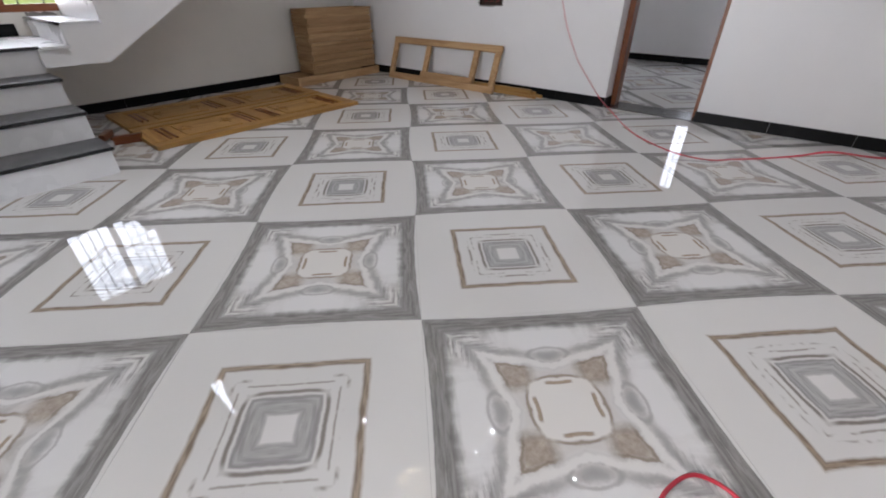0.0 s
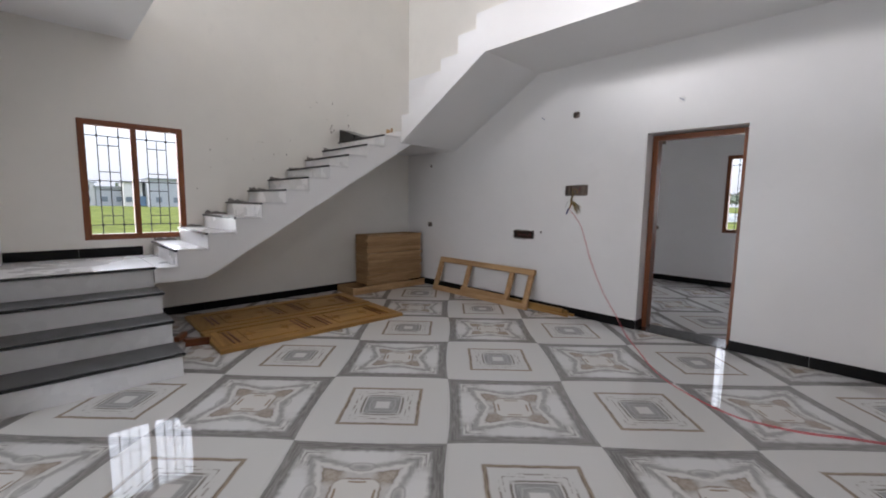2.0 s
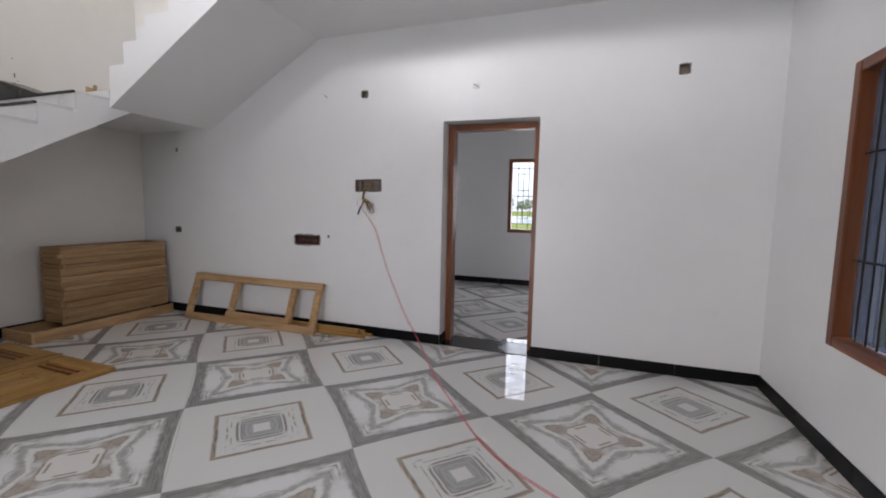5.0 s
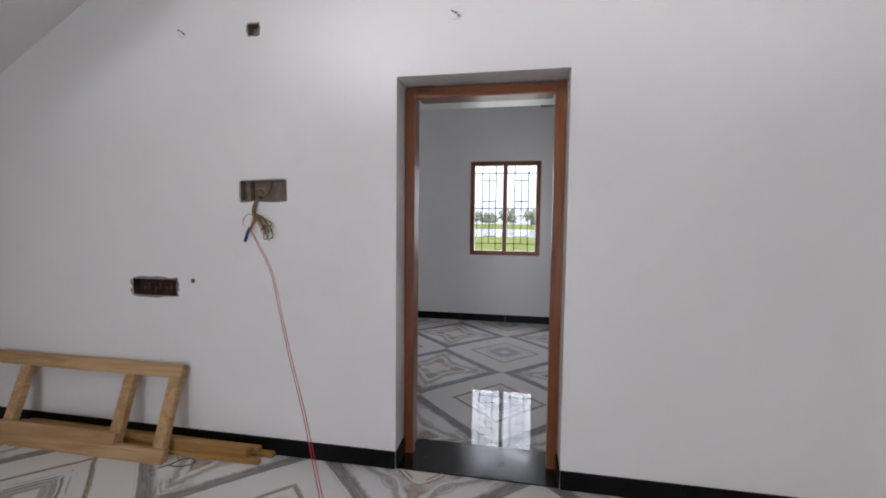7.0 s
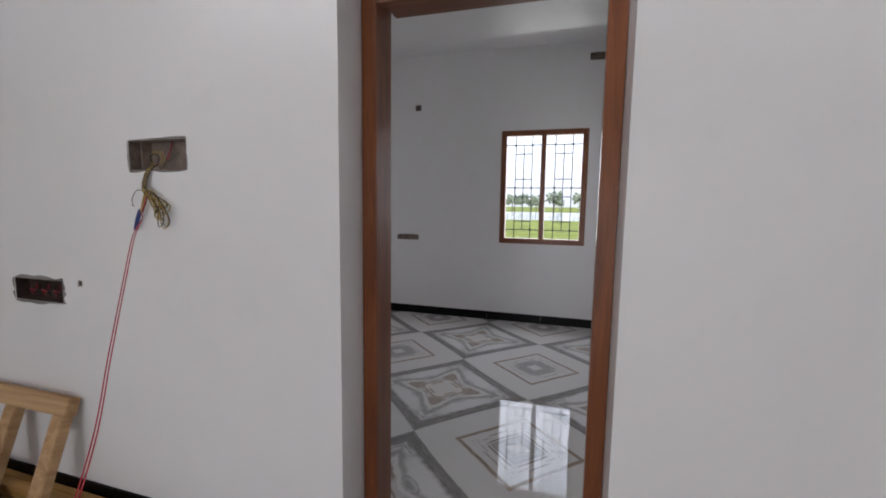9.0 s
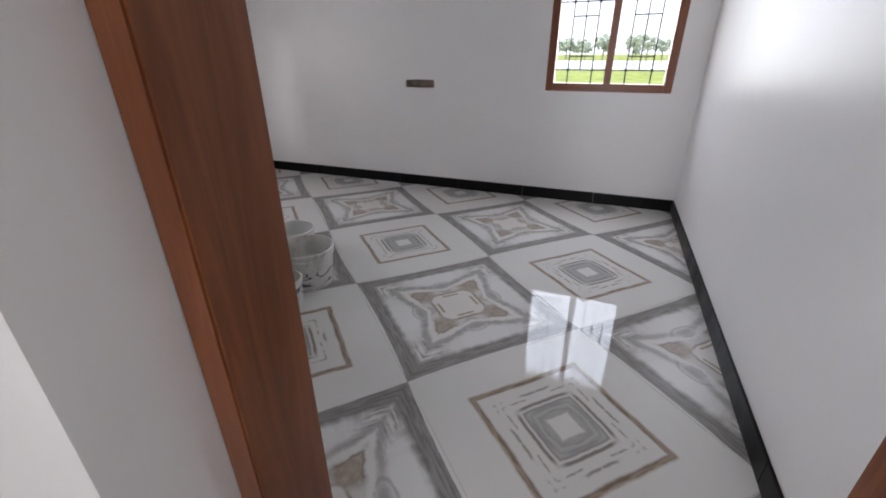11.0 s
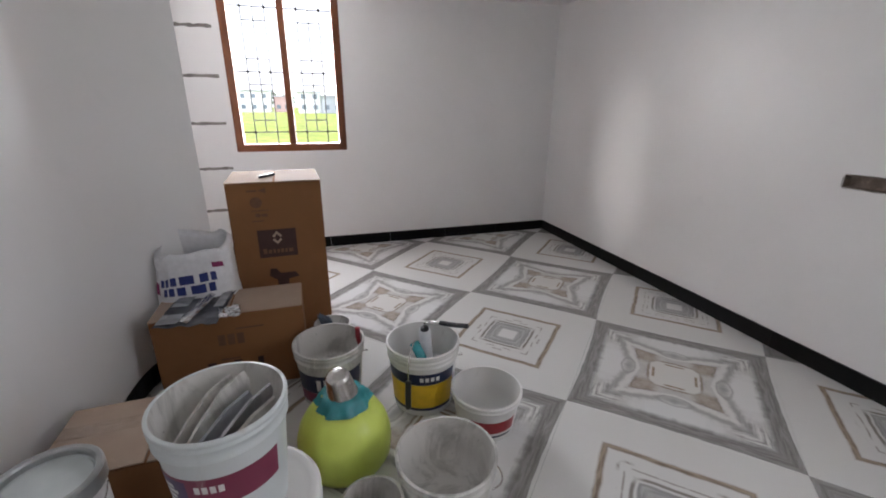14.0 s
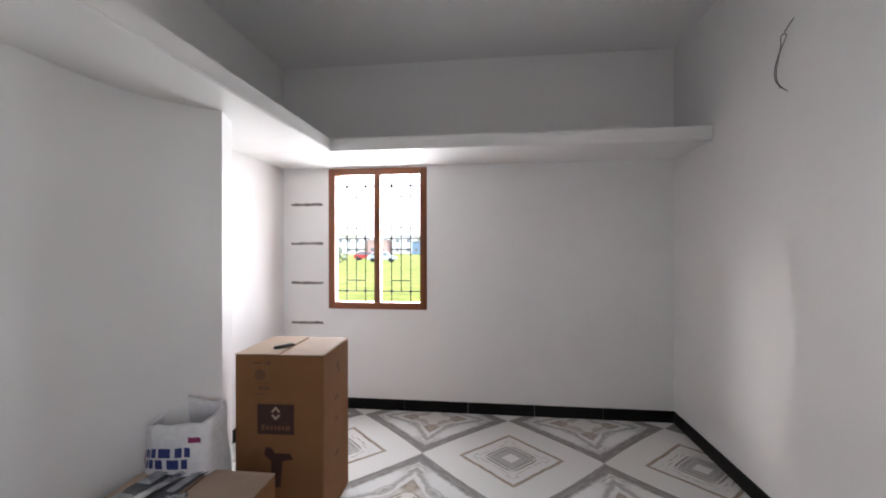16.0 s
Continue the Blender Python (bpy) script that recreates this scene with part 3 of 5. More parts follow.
splay = [(-2.90 - 0.667 * k / 42, RN + 0.055 + 0.305 * (k / 42) ** 3) for k in range(43)]
structure(part("wall_alcove_pier", prism([(-1.95, RN - 0.03), (-1.95, RN + 0.001), (-2.45, RN + 0.047)] + splay + [(-3.765, 5.085), (-3.765, ALCOVE_Y + 0.002), (-3.66, ALCOVE_Y + 0.002), (-3.66, RN - 0.03)], "z", 0, 2.247), M["wall"]),
          "white plastered splayed wall end beside the shelf alcove", "wall")
structure(part("ceiling_room", box(XL, RX, ALCOVE_Y, RY, ROOM_TOP, ROOM_TOP + 0.12), M["ceiling"]), "white flat ceiling", "ceiling")
structure(part("ceiling_hall", box(XL, XR, YB, 0.53, SLAB, 3.5), M["ceiling"]), "white flat slab over the rear of the hall", "ceiling")
structure(part("ceiling_upper", box(XL, XR, YB, YD, TOP, TOP + 0.15), M["ceiling"]), "white ceiling high over the stair well", "ceiling")
bm = box(XL, -4.55, ALCOVE_Y, RY, 2.245, 2.345, 0.006)
add_box(bm, -4.55, RX, RN, 5.385, 2.245, 2.345, 0.006)
add_box(bm, -4.551, -3.66, ALCOVE_Y, RN + 0.003, 2.2455, 2.3445)
structure(part("loft_slab", bm, M["wall"]), "white concrete storage shelf below the ceiling", "loft")

# ---- floors ----


def clip(poly, keep):
    """Cuts a polygon by the half planes (a, b, c): a x + b y <= c."""
    for a, b, c in keep:
        out = []
        for i in range(len(poly)):
            p, q = poly[i - 1], poly[i]
            dp, dq = a * p[0] + b * p[1] - c, a * q[0] + b * q[1] - c
            if (dp < 0) != (dq < 0):
                t = dp / (dp - dq)
                out.append((p[0] + t * (q[0] - p[0]), p[1] + t * (q[1] - p[1])))
            if dq < 0:
                out.append(q)
        poly = out
        if len(poly) < 3:
            return []
    return poly


def lay_tiles(floor_ob, rect, corner):
    """Square tiles set cornerwise; whole ones share two meshes, cut ones have their own."""
    x0, x1, y0, y1 = rect
    e, h = math.sqrt(0.5), TILE / 2 - 0.0007
    whole = {}
    keep = [(-1, 0, -x0), (1, 0, x1), (0, -1, -y0), (0, 1, y1)]
    for i in range(-14, 15):
        for j in range(-14, 15):
            a, b = (i + 0.5) * TILE, (j + 0.5) * TILE
            cx, cy = corner[0] + (a - b) * e, corner[1] + (a + b) * e
            square = [(cx + (u - v) * e, cy + (u + v) * e) for u, v in ((-h, -h), (h, -h), (h, h), (-h, h))]
            cut = clip(square, keep)
            if len(cut) < 3:
                continue
            dark = (i + j) % 2 == 0
            inside = all(x0 <= x <= x1 and y0 <= y <= y1 for x, y in square)
            local = [(((x - cx) + (y - cy)) * e, ((y - cy) - (x - cx)) * e) for x, y in (square if inside else cut)]
            if inside and dark in whole:
                me = whole[dark]
            else:
                bm = prism(local, "z", -0.010, 0.0)
                me = mesh_of("tile", bm, M["tile_dark" if dark else "tile_light"])
                if inside:
                    whole[dark] = me
            ob = new("tile", me)
            ob.parent = floor_ob
            ob.matrix_basis = pose(cx, cy, 0, 0, 0, 45)


floor_hall = structure(part("floor_hall", box(XL, XR, YB, YD, -0.15, -0.006), M["mortar"]), "glossy marble-figured tiles laid cornerwise in a chequer", "floor")
floor_room = structure(part("floor_room", box(XL, RX, YD, RY, -0.15, -0.0065), M["mortar"]), "glossy marble-figured tiles laid cornerwise in a chequer", "floor")

# black skirtings, cut into lengths


def skirting(name, runs, high=0.1, base=0.0):
    top = structure(new(name), "polished black granite skirting", "skirting")
    for axis, at, a, b, way in runs:
        step = 0.62
        count = max(1, round(abs(b - a) / step))
        for i in range(count):
            p, q = a + (b - a) * i / count + 0.001, a + (b - a) * (i + 1) / count - 0.001
            lo, hi = min(at, at + way * 0.012), max(at, at + way * 0.012)
            bm = box(lo, hi, p, q, base, base + high, 0.002) if axis == "x" else box(p, q, lo, hi, base, base + high, 0.002)
            part("skirting_length", bm, M["skirting_granite"], top)
    return top


skirting("skirting_hall", [("x", XL, 0.45, 4.46, 1), ("y", YD, XL + 0.012, -1.133, -1), ("y", YD, -0.232, XR, -1), ("x", XR, -4.3, 4.448, -1),
                           ("x", -2.97, -0.83, -0.6, 1), ("y", -0.83, -5.1, -2.97, -1)])
skirting("skirting_doorway", [("x", -1.133, YD, 4.62, 1), ("x", -0.232, YD, 4.62, -1)])
skirting("skirting_room", [("x", XL, ALCOVE_Y, RY, 1), ("y", RY, XL + 0.012, RX, -1), ("x", RX, RN, RY - 0.012, -1), ("y", RN, -1.95, -1.16, 1),
                           ("y", RN, -0.2, RX - 0.012, 1), ("y", ALCOVE_Y, XL + 0.012, ALCOVE_X, 1)])
bends = [(-1.95, RN), (-2.45, RN + 0.047)] + splay[0:28:9] + splay[34::4] + [(-3.765, 5.085)]
for (ax, ay), (bx, by) in zip(bends, bends[1:]):
    run = math.hypot(bx - ax, by - ay)
    structure(part("skirting_splay", box(0.001, run - 0.001, -0.016, 0.004, 0, 0.1, 0.002), M["skirting_granite"], None, "", False, pose(ax, ay, 0, 0, 0, math.degrees(math.atan2(by - ay, bx - ax)) + 180) @ pose(-run, 0, 0)),
              "polished black granite skirting on the splayed wall end", "skirting")
skirting("skirting_landing", [("x", XL, -0.6, 0.52, 1)], 0.1, 0.757)
structure(part("threshold", box(-1.131, -0.234, YD + 0.002, 4.80, -0.004, 0.006, 0.002), M["black_granite"]), "polished black granite threshold in the doorway", "threshold")

# ---- staircase ----
STAIR_X, STAIR_Y, LAND, RISE, GO = -4.02, 0.43, 0.755, 0.1545, 0.2735
Y0 = 0.630
stairs = structure(new("staircase"), "white concrete staircase with marble treads and dark nosings, no railing", "staircase")
# lower steps rise towards the left wall
front = [-3.08, -3.41, -3.74, -4.08]
low = [(front[0], -0.0), (front[0], LAND / 4)]
for i in range(1, 4):
    low += [(front[i], LAND * i / 4), (front[i], LAND * (i + 1) / 4)]
low += [(XL, LAND), (XL, 0.0)]
low = [(x, z - (0.02 if z > 0.01 else 0)) for x, z in low]
part("lower_flight", prism(low, "y", -0.6, STAIR_Y), M["stair_marble"], stairs)
for i, x in enumerate(front):
    z = LAND * (i + 1) / 4
    back = front[i + 1] + 0.002 if i < 3 else XL
    mat = M["grey_granite"] if i < 3 else M["stair_marble"]
    part("tread", box(back, x + 0.004, -0.6, STAIR_Y + 0.015, z - 0.018, z, 0.003), mat, stairs)
    part("nosing", box(x + 0.004, x + 0.03, -0.6, STAIR_Y + 0.018, z - 0.022, z + 0.001, 0.006), M["black_granite"], stairs)
# landing and the long flight along the left wall
line = [(STAIR_Y, 0.605), (STAIR_Y, LAND - 0.02), (Y0, LAND - 0.02)]
for i in range(10):
    y, z = Y0 + GO * i, LAND + RISE * (i + 1)
    line += [(y, z - 0.02), (y + GO if i < 9 else 3.36, z - 0.02)]
line += [(3.36, 2.38), (YD, 2.38), (YD, 2.215), (3.55, 2.215), (0.86, 0.605)]
part("long_flight", prism(line, "x", XL, STAIR_X), M["wall"], stairs)
part("landing_slab", box(XL, STAIR_X + 0.045, STAIR_Y + 0.016, Y0 - 0.002, LAND - 0.02, LAND, 0.003), M["stair_marble"], stairs)
for i in range(10):
    y, z = Y0 + GO * i, LAND + RISE * (i + 1)
    end = y + GO - 0.022 if i < 9 else 3.358
    part("tread", box(XL, STAIR_X + 0.008, y - 0.004, end, z - 0.02, z, 0.003), M["stair_marble"], stairs)
    part("nosing", box(XL, STAIR_X + 0.007, y - 0.030, y - 0.004, z - 0.021, z + 0.001, 0.004), M["black_granite"], stairs)
    part("riser", box(XL, STAIR_X + 0.006, y - 0.012, y - 0.001, z - RISE + 0.001, z - 0.021, 0.002), M["stair_marble"], stairs)
# upper flight along the door wall, and the gallery slab
UY = 3.36
rises = [-4.0, -3.80, -3.52, -3.23, -2.94, -2.66]
tops = [2.585, 2.775, 2.97, 3.15, 3.35, 3.51]
line = [(STAIR_X, 2.38)]
z = 2.38
for x, t in zip(rises, tops):
    line += [(x, z), (x, t)]
    z = t
line += [(XR, 3.51), (XR, 3.075), (-2.52, 3.075), (-4.02, 2.215)]
part("upper_flight", prism(line[1:], "y", UY, YD), M["soffit"], stairs)
# black wedge put in for the dark triangular hole and slab at the wall
tagged(part("loose_stone_slab", prism([(-0.20, 0.0), (0.44, 0.0), (0.42, 0.018), (-0.19, 0.19)], "y", -0.12, 0.12, 0.003), M["black_granite"], None, "", False, pose(-4.98, 3.20, LAND + RISE * 10 + 0.001)),
       "black wedge put in for a dark hole and slab on the top step", "stone slab")
for x, h in ((-4.30, 0.075), (-4.36, 0.055), (-4.41, 0.07)):
    tagged(part("wooden_peg", prism([(-0.011, -0.010), (0.012, -0.009), (0.010, 0.011), (-0.010, 0.010)], "z", 0, h), M["raw_x"], None, "", False, pose(x, 3.42, 2.38, 0, 0, 20)),
           "short raw wooden peg standing on the landing edge", "peg", "pegs on the landing")

# rough cement left on the stair wall above each tread, and flecks of dark paint over the top steps
for i in range(10):
    y, z = Y0 + GO * i, LAND + RISE * (i + 1)
    rng = random.Random(60 + i)
    long = GO * rng.uniform(0.75, 1.0)
    crest = [(long * k / 8, rng.uniform(0.012, 0.05) * (1 - 0.6 * (k / 8)) * (0 if k == 8 else 1) + 0.006) for k in range(9)]
    structure(part("cement_smear", prism([(0, 0), (long, 0)] + crest[::-1], "x", XL, XL + 0.007), M["cement"], None, "", False, pose(0, y + 0.002, z + 0.0005)),
              "rough grey cement left between the wall and the tread", "cement")
rng = random.Random(71)
flecks = bmesh.new()
for i in range(15):
    y, z = (2.98 if i % 3 else 3.26) + rng.gauss(0, 0.025 + 0.02 * (i % 2)), 2.42 + abs(rng.gauss(0.0, 0.10 if i % 4 else 0.25))
    r = rng.uniform(0.005, 0.014)
    ring = [flecks.verts.new((XL + 0.0012, y + r * rng.uniform(0.4, 1.0) * math.cos(k * math.pi / 3), z + r * rng.uniform(0.8, 2.6) * math.sin(k * math.pi / 3))) for k in range(6)]
    flecks.faces.new(ring)
for i in range(16):
    y = rng.uniform(0.9, 3.0)
    z = LAND + RISE * ((y - Y0) / GO + 1) + rng.uniform(0.08, 0.9)
    r = rng.uniform(0.003, 0.007)
    flecks.faces.new([flecks.verts.new((XL + 0.0012, y + r * math.cos(k * math.pi / 3), z + 1.4 * r * math.sin(k * math.pi / 3))) for k in range(6)])
structure(part("wall_flecks", flecks, M["box_metal"]), "dark brown paint flecks on the stair wall", "stain")

# ---- windows and door frame ----


def window(name, m, wide, high, bars=True, label=""):
    """Varnished frame with a centre post and a black iron grille; x across, y outwards, z up."""
    top = structure(new(name), label, "window")
    top.matrix_basis = m
    d0, d1, f, c = -0.008, 0.085, 0.062, 0.055
    part("frame_post", box(0, f, d0, d1, 0, high, 0.005), M["teak"], top)
    part("frame_post", box(wide - f, wide, d0, d1, 0, high, 0.005), M["teak"], top)
    part("frame_rail", box(f, wide - f, d0, d1, high - f, high, 0.005), M["teak_x"], top)
    part("frame_rail", box(f, wide - f, d0, d1, 0, f, 0.005), M["teak_x"], top)
    part("centre_post", box(wide / 2 - c / 2, wide / 2 + c / 2, d0 + 0.004, d1, f, high - f, 0.004), M["teak"], top)
    part("outer_sill", box(0, wide, d1, 0.26, -0.02, 0.012, 0.003), M["stair_marble"], top)
    for side in (0, 1):
        a = f if side == 0 else wide / 2 + c / 2
        b = wide / 2 - c / 2 if side == 0 else wide - f
        w, h, y, r = b - a, high - 2 * f, 0.05, 0.0054

        def at(u, v):
            return (a + u * w, y, f + (1 - v) * h)

        lines = []
        if bars:
            lines += [((u, 0), (u, 1)) for u in (0.26, 0.74)]
            lines += [((0, v), (1, v)) for v in (0.085, 0.50, 0.915)]
            lines += [((0.26, v), (0.74, v)) for v in (0.17, 0.415, 0.585, 0.83)]
            lines += [((0.5, 0.085), (0.5, 0.915))]
        else:
            lines += [((u, 0), (u, 1)) for u in (0.2, 0.4, 0.6, 0.8)] + [((0, v), (1, v)) for v in (0.3, 0.7)]
        for p, q in lines:
            part("grille_bar", rod(at(*p), at(*q), r), M["iron"], top)
        for v in ((0.50, 0.085, 0.915) if bars else ()):
            for u in (0.26, 0.74):
                q = at(u, v)
                part("grille_collar", box(q[0] - 0.011, q[0] + 0.011, y - 0.011, y + 0.011, q[2] - 0.011, q[2] + 0.011, 0.002), M["iron"], top)
        if not bars:
            part("pane", box(a + 0.004, b - 0.004, 0.066, 0.071, f + 0.004, high - f - 0.004), M["tinted_glass"], top, "dark blue tinted glass pane")
    return top


window("window_1", pose(XL, W1[0], W1[2], 0, 0, 90), W1[1] - W1[0], W1[3] - W1[2], True, "brown wooden window with a black iron grille beside the stairs")
window("window_2", pose(W2[0], RY, W2[2], 0, 0, 0), W2[1] - W2[0], W2[3] - W2[2], True, "brown wooden window with a black iron grille facing the fields")
window("window_3", pose(XL, W3[0], W3[2], 0, 0, 90), W3[1] - W3[0], W3[3] - W3[2], True, "brown wooden window with a black iron grille beside the shelf alcove")
window("window_5", pose(XL, W5[0], W5[2], 0, 0, 90), W5[1] - W5[0], W5[3] - W5[2], True, "brown wooden window high in the stair well")
window("window_4", pose(XR, WR[1], WR[2], 0, 0, -90), WR[1] - WR[0], WR[3] - WR[2], False, "large brown wooden window with upright iron bars")

door_frame = structure(new("door_1"), "varnished brown teak door frame with no leaf", "door frame")
FY0, FY1, FW = 4.62, 4.802, 0.058
for x0 in (DOOR[0] + 0.002, DOOR[1] - 0.002 - FW):
    bm = box(x0, x0 + FW, FY0, FY0 + 0.052, 0.0, DOOR[3] - 0.012, 0.004)
    lip = 0.018
    add_box(bm, x0 + (0 if x0 < -0.7 else lip), x0 + FW - (lip if x0 < -0.7 else 0), FY0 + 0.051, FY1, 0.0, DOOR[3] - 0.013, 0.004)
    part("door_post", bm, M["teak"], door_frame)
part("door_head", box(DOOR[0] + FW + 0.003, DOOR[1] - FW - 0.003, FY0, FY0 + 0.052, DOOR[3] - FW - 0.012, DOOR[3] - 0.012, 0.004), M["teak_x"], door_frame)
part("door_head", box(DOOR[0] + FW + 0.003, DOOR[1] - FW - 0.003, FY0 + 0.053, FY1, DOOR[3] - FW + 0.006, DOOR[3] - 0.012, 0.004), M["teak_x"], door_frame)

# ---- fixtures on the hall wall ----


def recess(name, x0, x1, z0, z1, y, deep, label, mat, ragged=0.006, seed=1):
    """A metal box set in a chased hole, with a ragged plaster edge."""
    rng = random.Random(seed)
    top = thing(name, pose(x0, y, z0), label, "switch box")
    w, h = x1 - x0, z1 - z0
    bm = box(0.001, w - 0.001, deep - 0.004, deep, 0.001, h - 0.001)
    add_box(bm, 0.001, 0.004, 0.002, deep - 0.004, 0.001, h - 0.001)
    add_box(bm, w - 0.004, w - 0.001, 0.002, deep - 0.004, 0.001, h - 0.001)
    add_box(bm, 0.004, w - 0.004, 0.002, deep - 0.004, 0.001, 0.004)
    add_box(bm, 0.004, w - 0.004, 0.002, deep - 0.004, h - 0.004, h - 0.001)
    part("metal_box", bm, mat, top)
    bm = bmesh.new()
    n = 28
    ring_in, ring_out = [], []
    for i in range(n):
        t = i / n * 4
        s, u = int(t), t - int(t)
        px, pz = ((u * w, 0), (w, u * h), (w - u * w, h), (0, h - u * h))[s]
        dx, dz = ((0, -1), (1, 0), (0, 1), (-1, 0))[s]
        k = ragged * rng.uniform(0.2, 1.4)
        ring_in.append(bm.verts.new((px, -0.0015, pz)))
        ring_out.append(bm.verts.new((px + dx * k + (0.4 * k if dx == 0 and u < 0.05 else 0), -0.0005, pz + dz * k)))
    for i in range(n):
        j = (i + 1) % n
        bm.faces.new((ring_in[i], ring_in[j], ring_out[j], ring_out[i]))
    part("chipped_edge", bm, M["cement"], top)
    return top


sw = recess("switch_box", *BOXES[0], YD, 0.056, "open rusty switch box with bare wires hanging out", M["box_metal"], 0.006, 2)
part("divider", box(0.06, 0.063, 0.006, 0.05, 0.005, 0.115), M["box_metal"], sw)
rng = random.Random(5)
for i in range(3):
    r = 0.036 - 0.007 * i
    pts = [(0.115 + r * math.cos(radians(q)), 0.030 - 0.006 * i, 0.048 + 0.85 * r * math.sin(radians(q))) for q in range(-60, 241, 30)]
    part("coiled_wire", tube(pts, 0.0019, 6, 3), M["yellow_wire" if i < 2 else "black_wire"], sw, "yellow insulated wire" if i < 2 else "black insulated wire", True)
part("feed_wire", tube([(0.178, 0.045, 0.117), (0.177, 0.036, 0.08), (0.165, 0.03, 0.045)], 0.003, 6), M["red_plastic"], sw, "dark red wire", True)
for i in range(12):
    green = i % 2 == 0
    mat = M["black_wire"] if green else M["yellow_wire"]
    ox, oz = rng.uniform(-0.012, 0.012), rng.uniform(-0.012, 0.012)
    fx, fz = 0.205 + rng.uniform(-0.03, 0.025), -0.155 + rng.uniform(-0.045, 0.03)
    pts = [(0.115 + ox, 0.028, 0.028), (0.112 + ox, -0.004, 0.006), (0.098 + ox, -0.016, -0.045), (0.108 + ox, -0.022, -0.082 + oz),
           (0.160 + ox, -0.026, -0.105 + oz), (fx, -0.024, fz), (fx - 0.03, -0.022, fz - 0.028 + oz), (0.145 + ox, -0.018, -0.135 + oz), (0.112 + ox, -0.014, -0.09)]
    part("loose_wire", tube(pts, 0.0017, 6), mat, sw, "dark green insulated wire" if green else "yellow insulated wire", True)
part("loose_wire", tube([(0.10, -0.012, -0.085), (0.06, -0.018, -0.078), (0.035, -0.02, -0.105), (0.028, -0.018, -0.135), (0.038, -0.018, -0.142)], 0.0014, 6), M["black_wire"], sw, "dark green insulated wire", True)
for k in range(3):
    part("twisted_wire", tube([(0.098 + 0.006 * k, -0.014, -0.08), (0.086 + 0.007 * k, -0.018, -0.12), (0.07 + 0.004 * k, -0.018, -0.165)], 0.0035, 6), M["yellow_wire" if k < 2 else "red_plastic"], sw, "", True)
part("taped_joint", tube([(0.068, -0.016, -0.155), (0.055, -0.020, -0.19), (0.038, -0.018, -0.235)], 0.008, 8), M["blue_tape"], sw, "blue insulating tape", True)
b2 = recess("switch_box", *BOXES[1], YD, 0.056, "open socket box with torn cement edge and tucked wires", M["box_dark"], 0.016, 3)
for i in range(6):
    x = 0.05 + 0.04 * i
    part("tucked_wire", tube([(x, 0.04, 0.02), (x + 0.02, 0.02, 0.05), (x + 0.05, 0.025, 0.04), (x + 0.03, 0.04, 0.07)], 0.003, 6), M["black_wire" if i % 2 else "red_plastic"], b2, "", True)
for i, bx in enumerate(BOXES[2:6]):
    recess("junction_box", *bx, YD, 0.05, "small open junction box in the plaster", M["box_metal"], 0.006, 10 + i)
recess("pipe_end", *BOXES[6], YD, 0.05, "small open conduit end in the plaster", M["box_metal"], 0.002, 20)
for i, bx in enumerate(RBOX):
    recess("junction_box", *bx, RY, 0.045, "open empty junction box in the plaster", M["box_metal"], 0.004, 30 + i)
for x, z in ((-0.818, 2.48), (-2.443, 2.498)):
    rose = thing("ceiling_rose", pose(x, YD, z, 90, 0, 0), "white round cover plate with wire ends on the wall", "cover plate", "cover plates")
    part("plate", lathe([(0, 0.003), (0.028, 0.003), (0.032, 0.0015), (0.032, 0)], 24), M["wall"], rose, "", True)
    for a, b in (((-0.018, 0.012), (-0.008, 0.002)), ((0.0, 0.0), (0.012, -0.006)), ((0.014, -0.012), (0.022, -0.02))):
        part("wire_end", tube([(a[0], a[1], 0.002), (a[0], a[1], 0.012), (b[0], b[1], 0.014)], 0.0032, 6), M["blue_tape"], rose, "", True)
cable = tagged(part("loose_cable", tube([(-3.76, RY - 0.004, 2.66), (-3.79, RY - 0.03, 2.60), (-3.77, RY - 0.035, 2.57), (-3.85, RY - 0.03, 2.48), (-3.86, RY - 0.03, 2.38), (-3.77, RY - 0.03, 2.29)], 0.0022, 6), M["black_wire"], None, "", True),
               "thin dark cable hanging from the wall", "cable")
tagged(part("loose_cable", tube([(-3.81, RY - 0.02, 2.60), (-3.80, RY - 0.04, 2.585), (-3.82, RY - 0.03, 2.53), (-3.87, RY - 0.02, 2.42), (-3.84, RY - 0.02, 2.33)], 0.002, 6), M["black_wire"], None, "", True),
       "thin dark cable hanging from the wall", "cable")

# chips cut in the wall for shelves
for zc in (1.902, 1.534, 1.165, 0.79, 0.42):
    rng = random.Random(int(zc * 100))
    up = [(4.74 + 0.0313 * i, 0.010 + rng.uniform(-0.004, 0.006)) for i in range(11)]
    dn = [(y, -0.011 + rng.uniform(-0.005, 0.004)) for y, _ in reversed(up)]
    structure(part("shelf_notch", prism(up + dn, "x", XL, XL + 0.003, 0), M["cement"], None, "", False, pose(0, 0, zc)), "rough cement notch for a shelf", "notch")

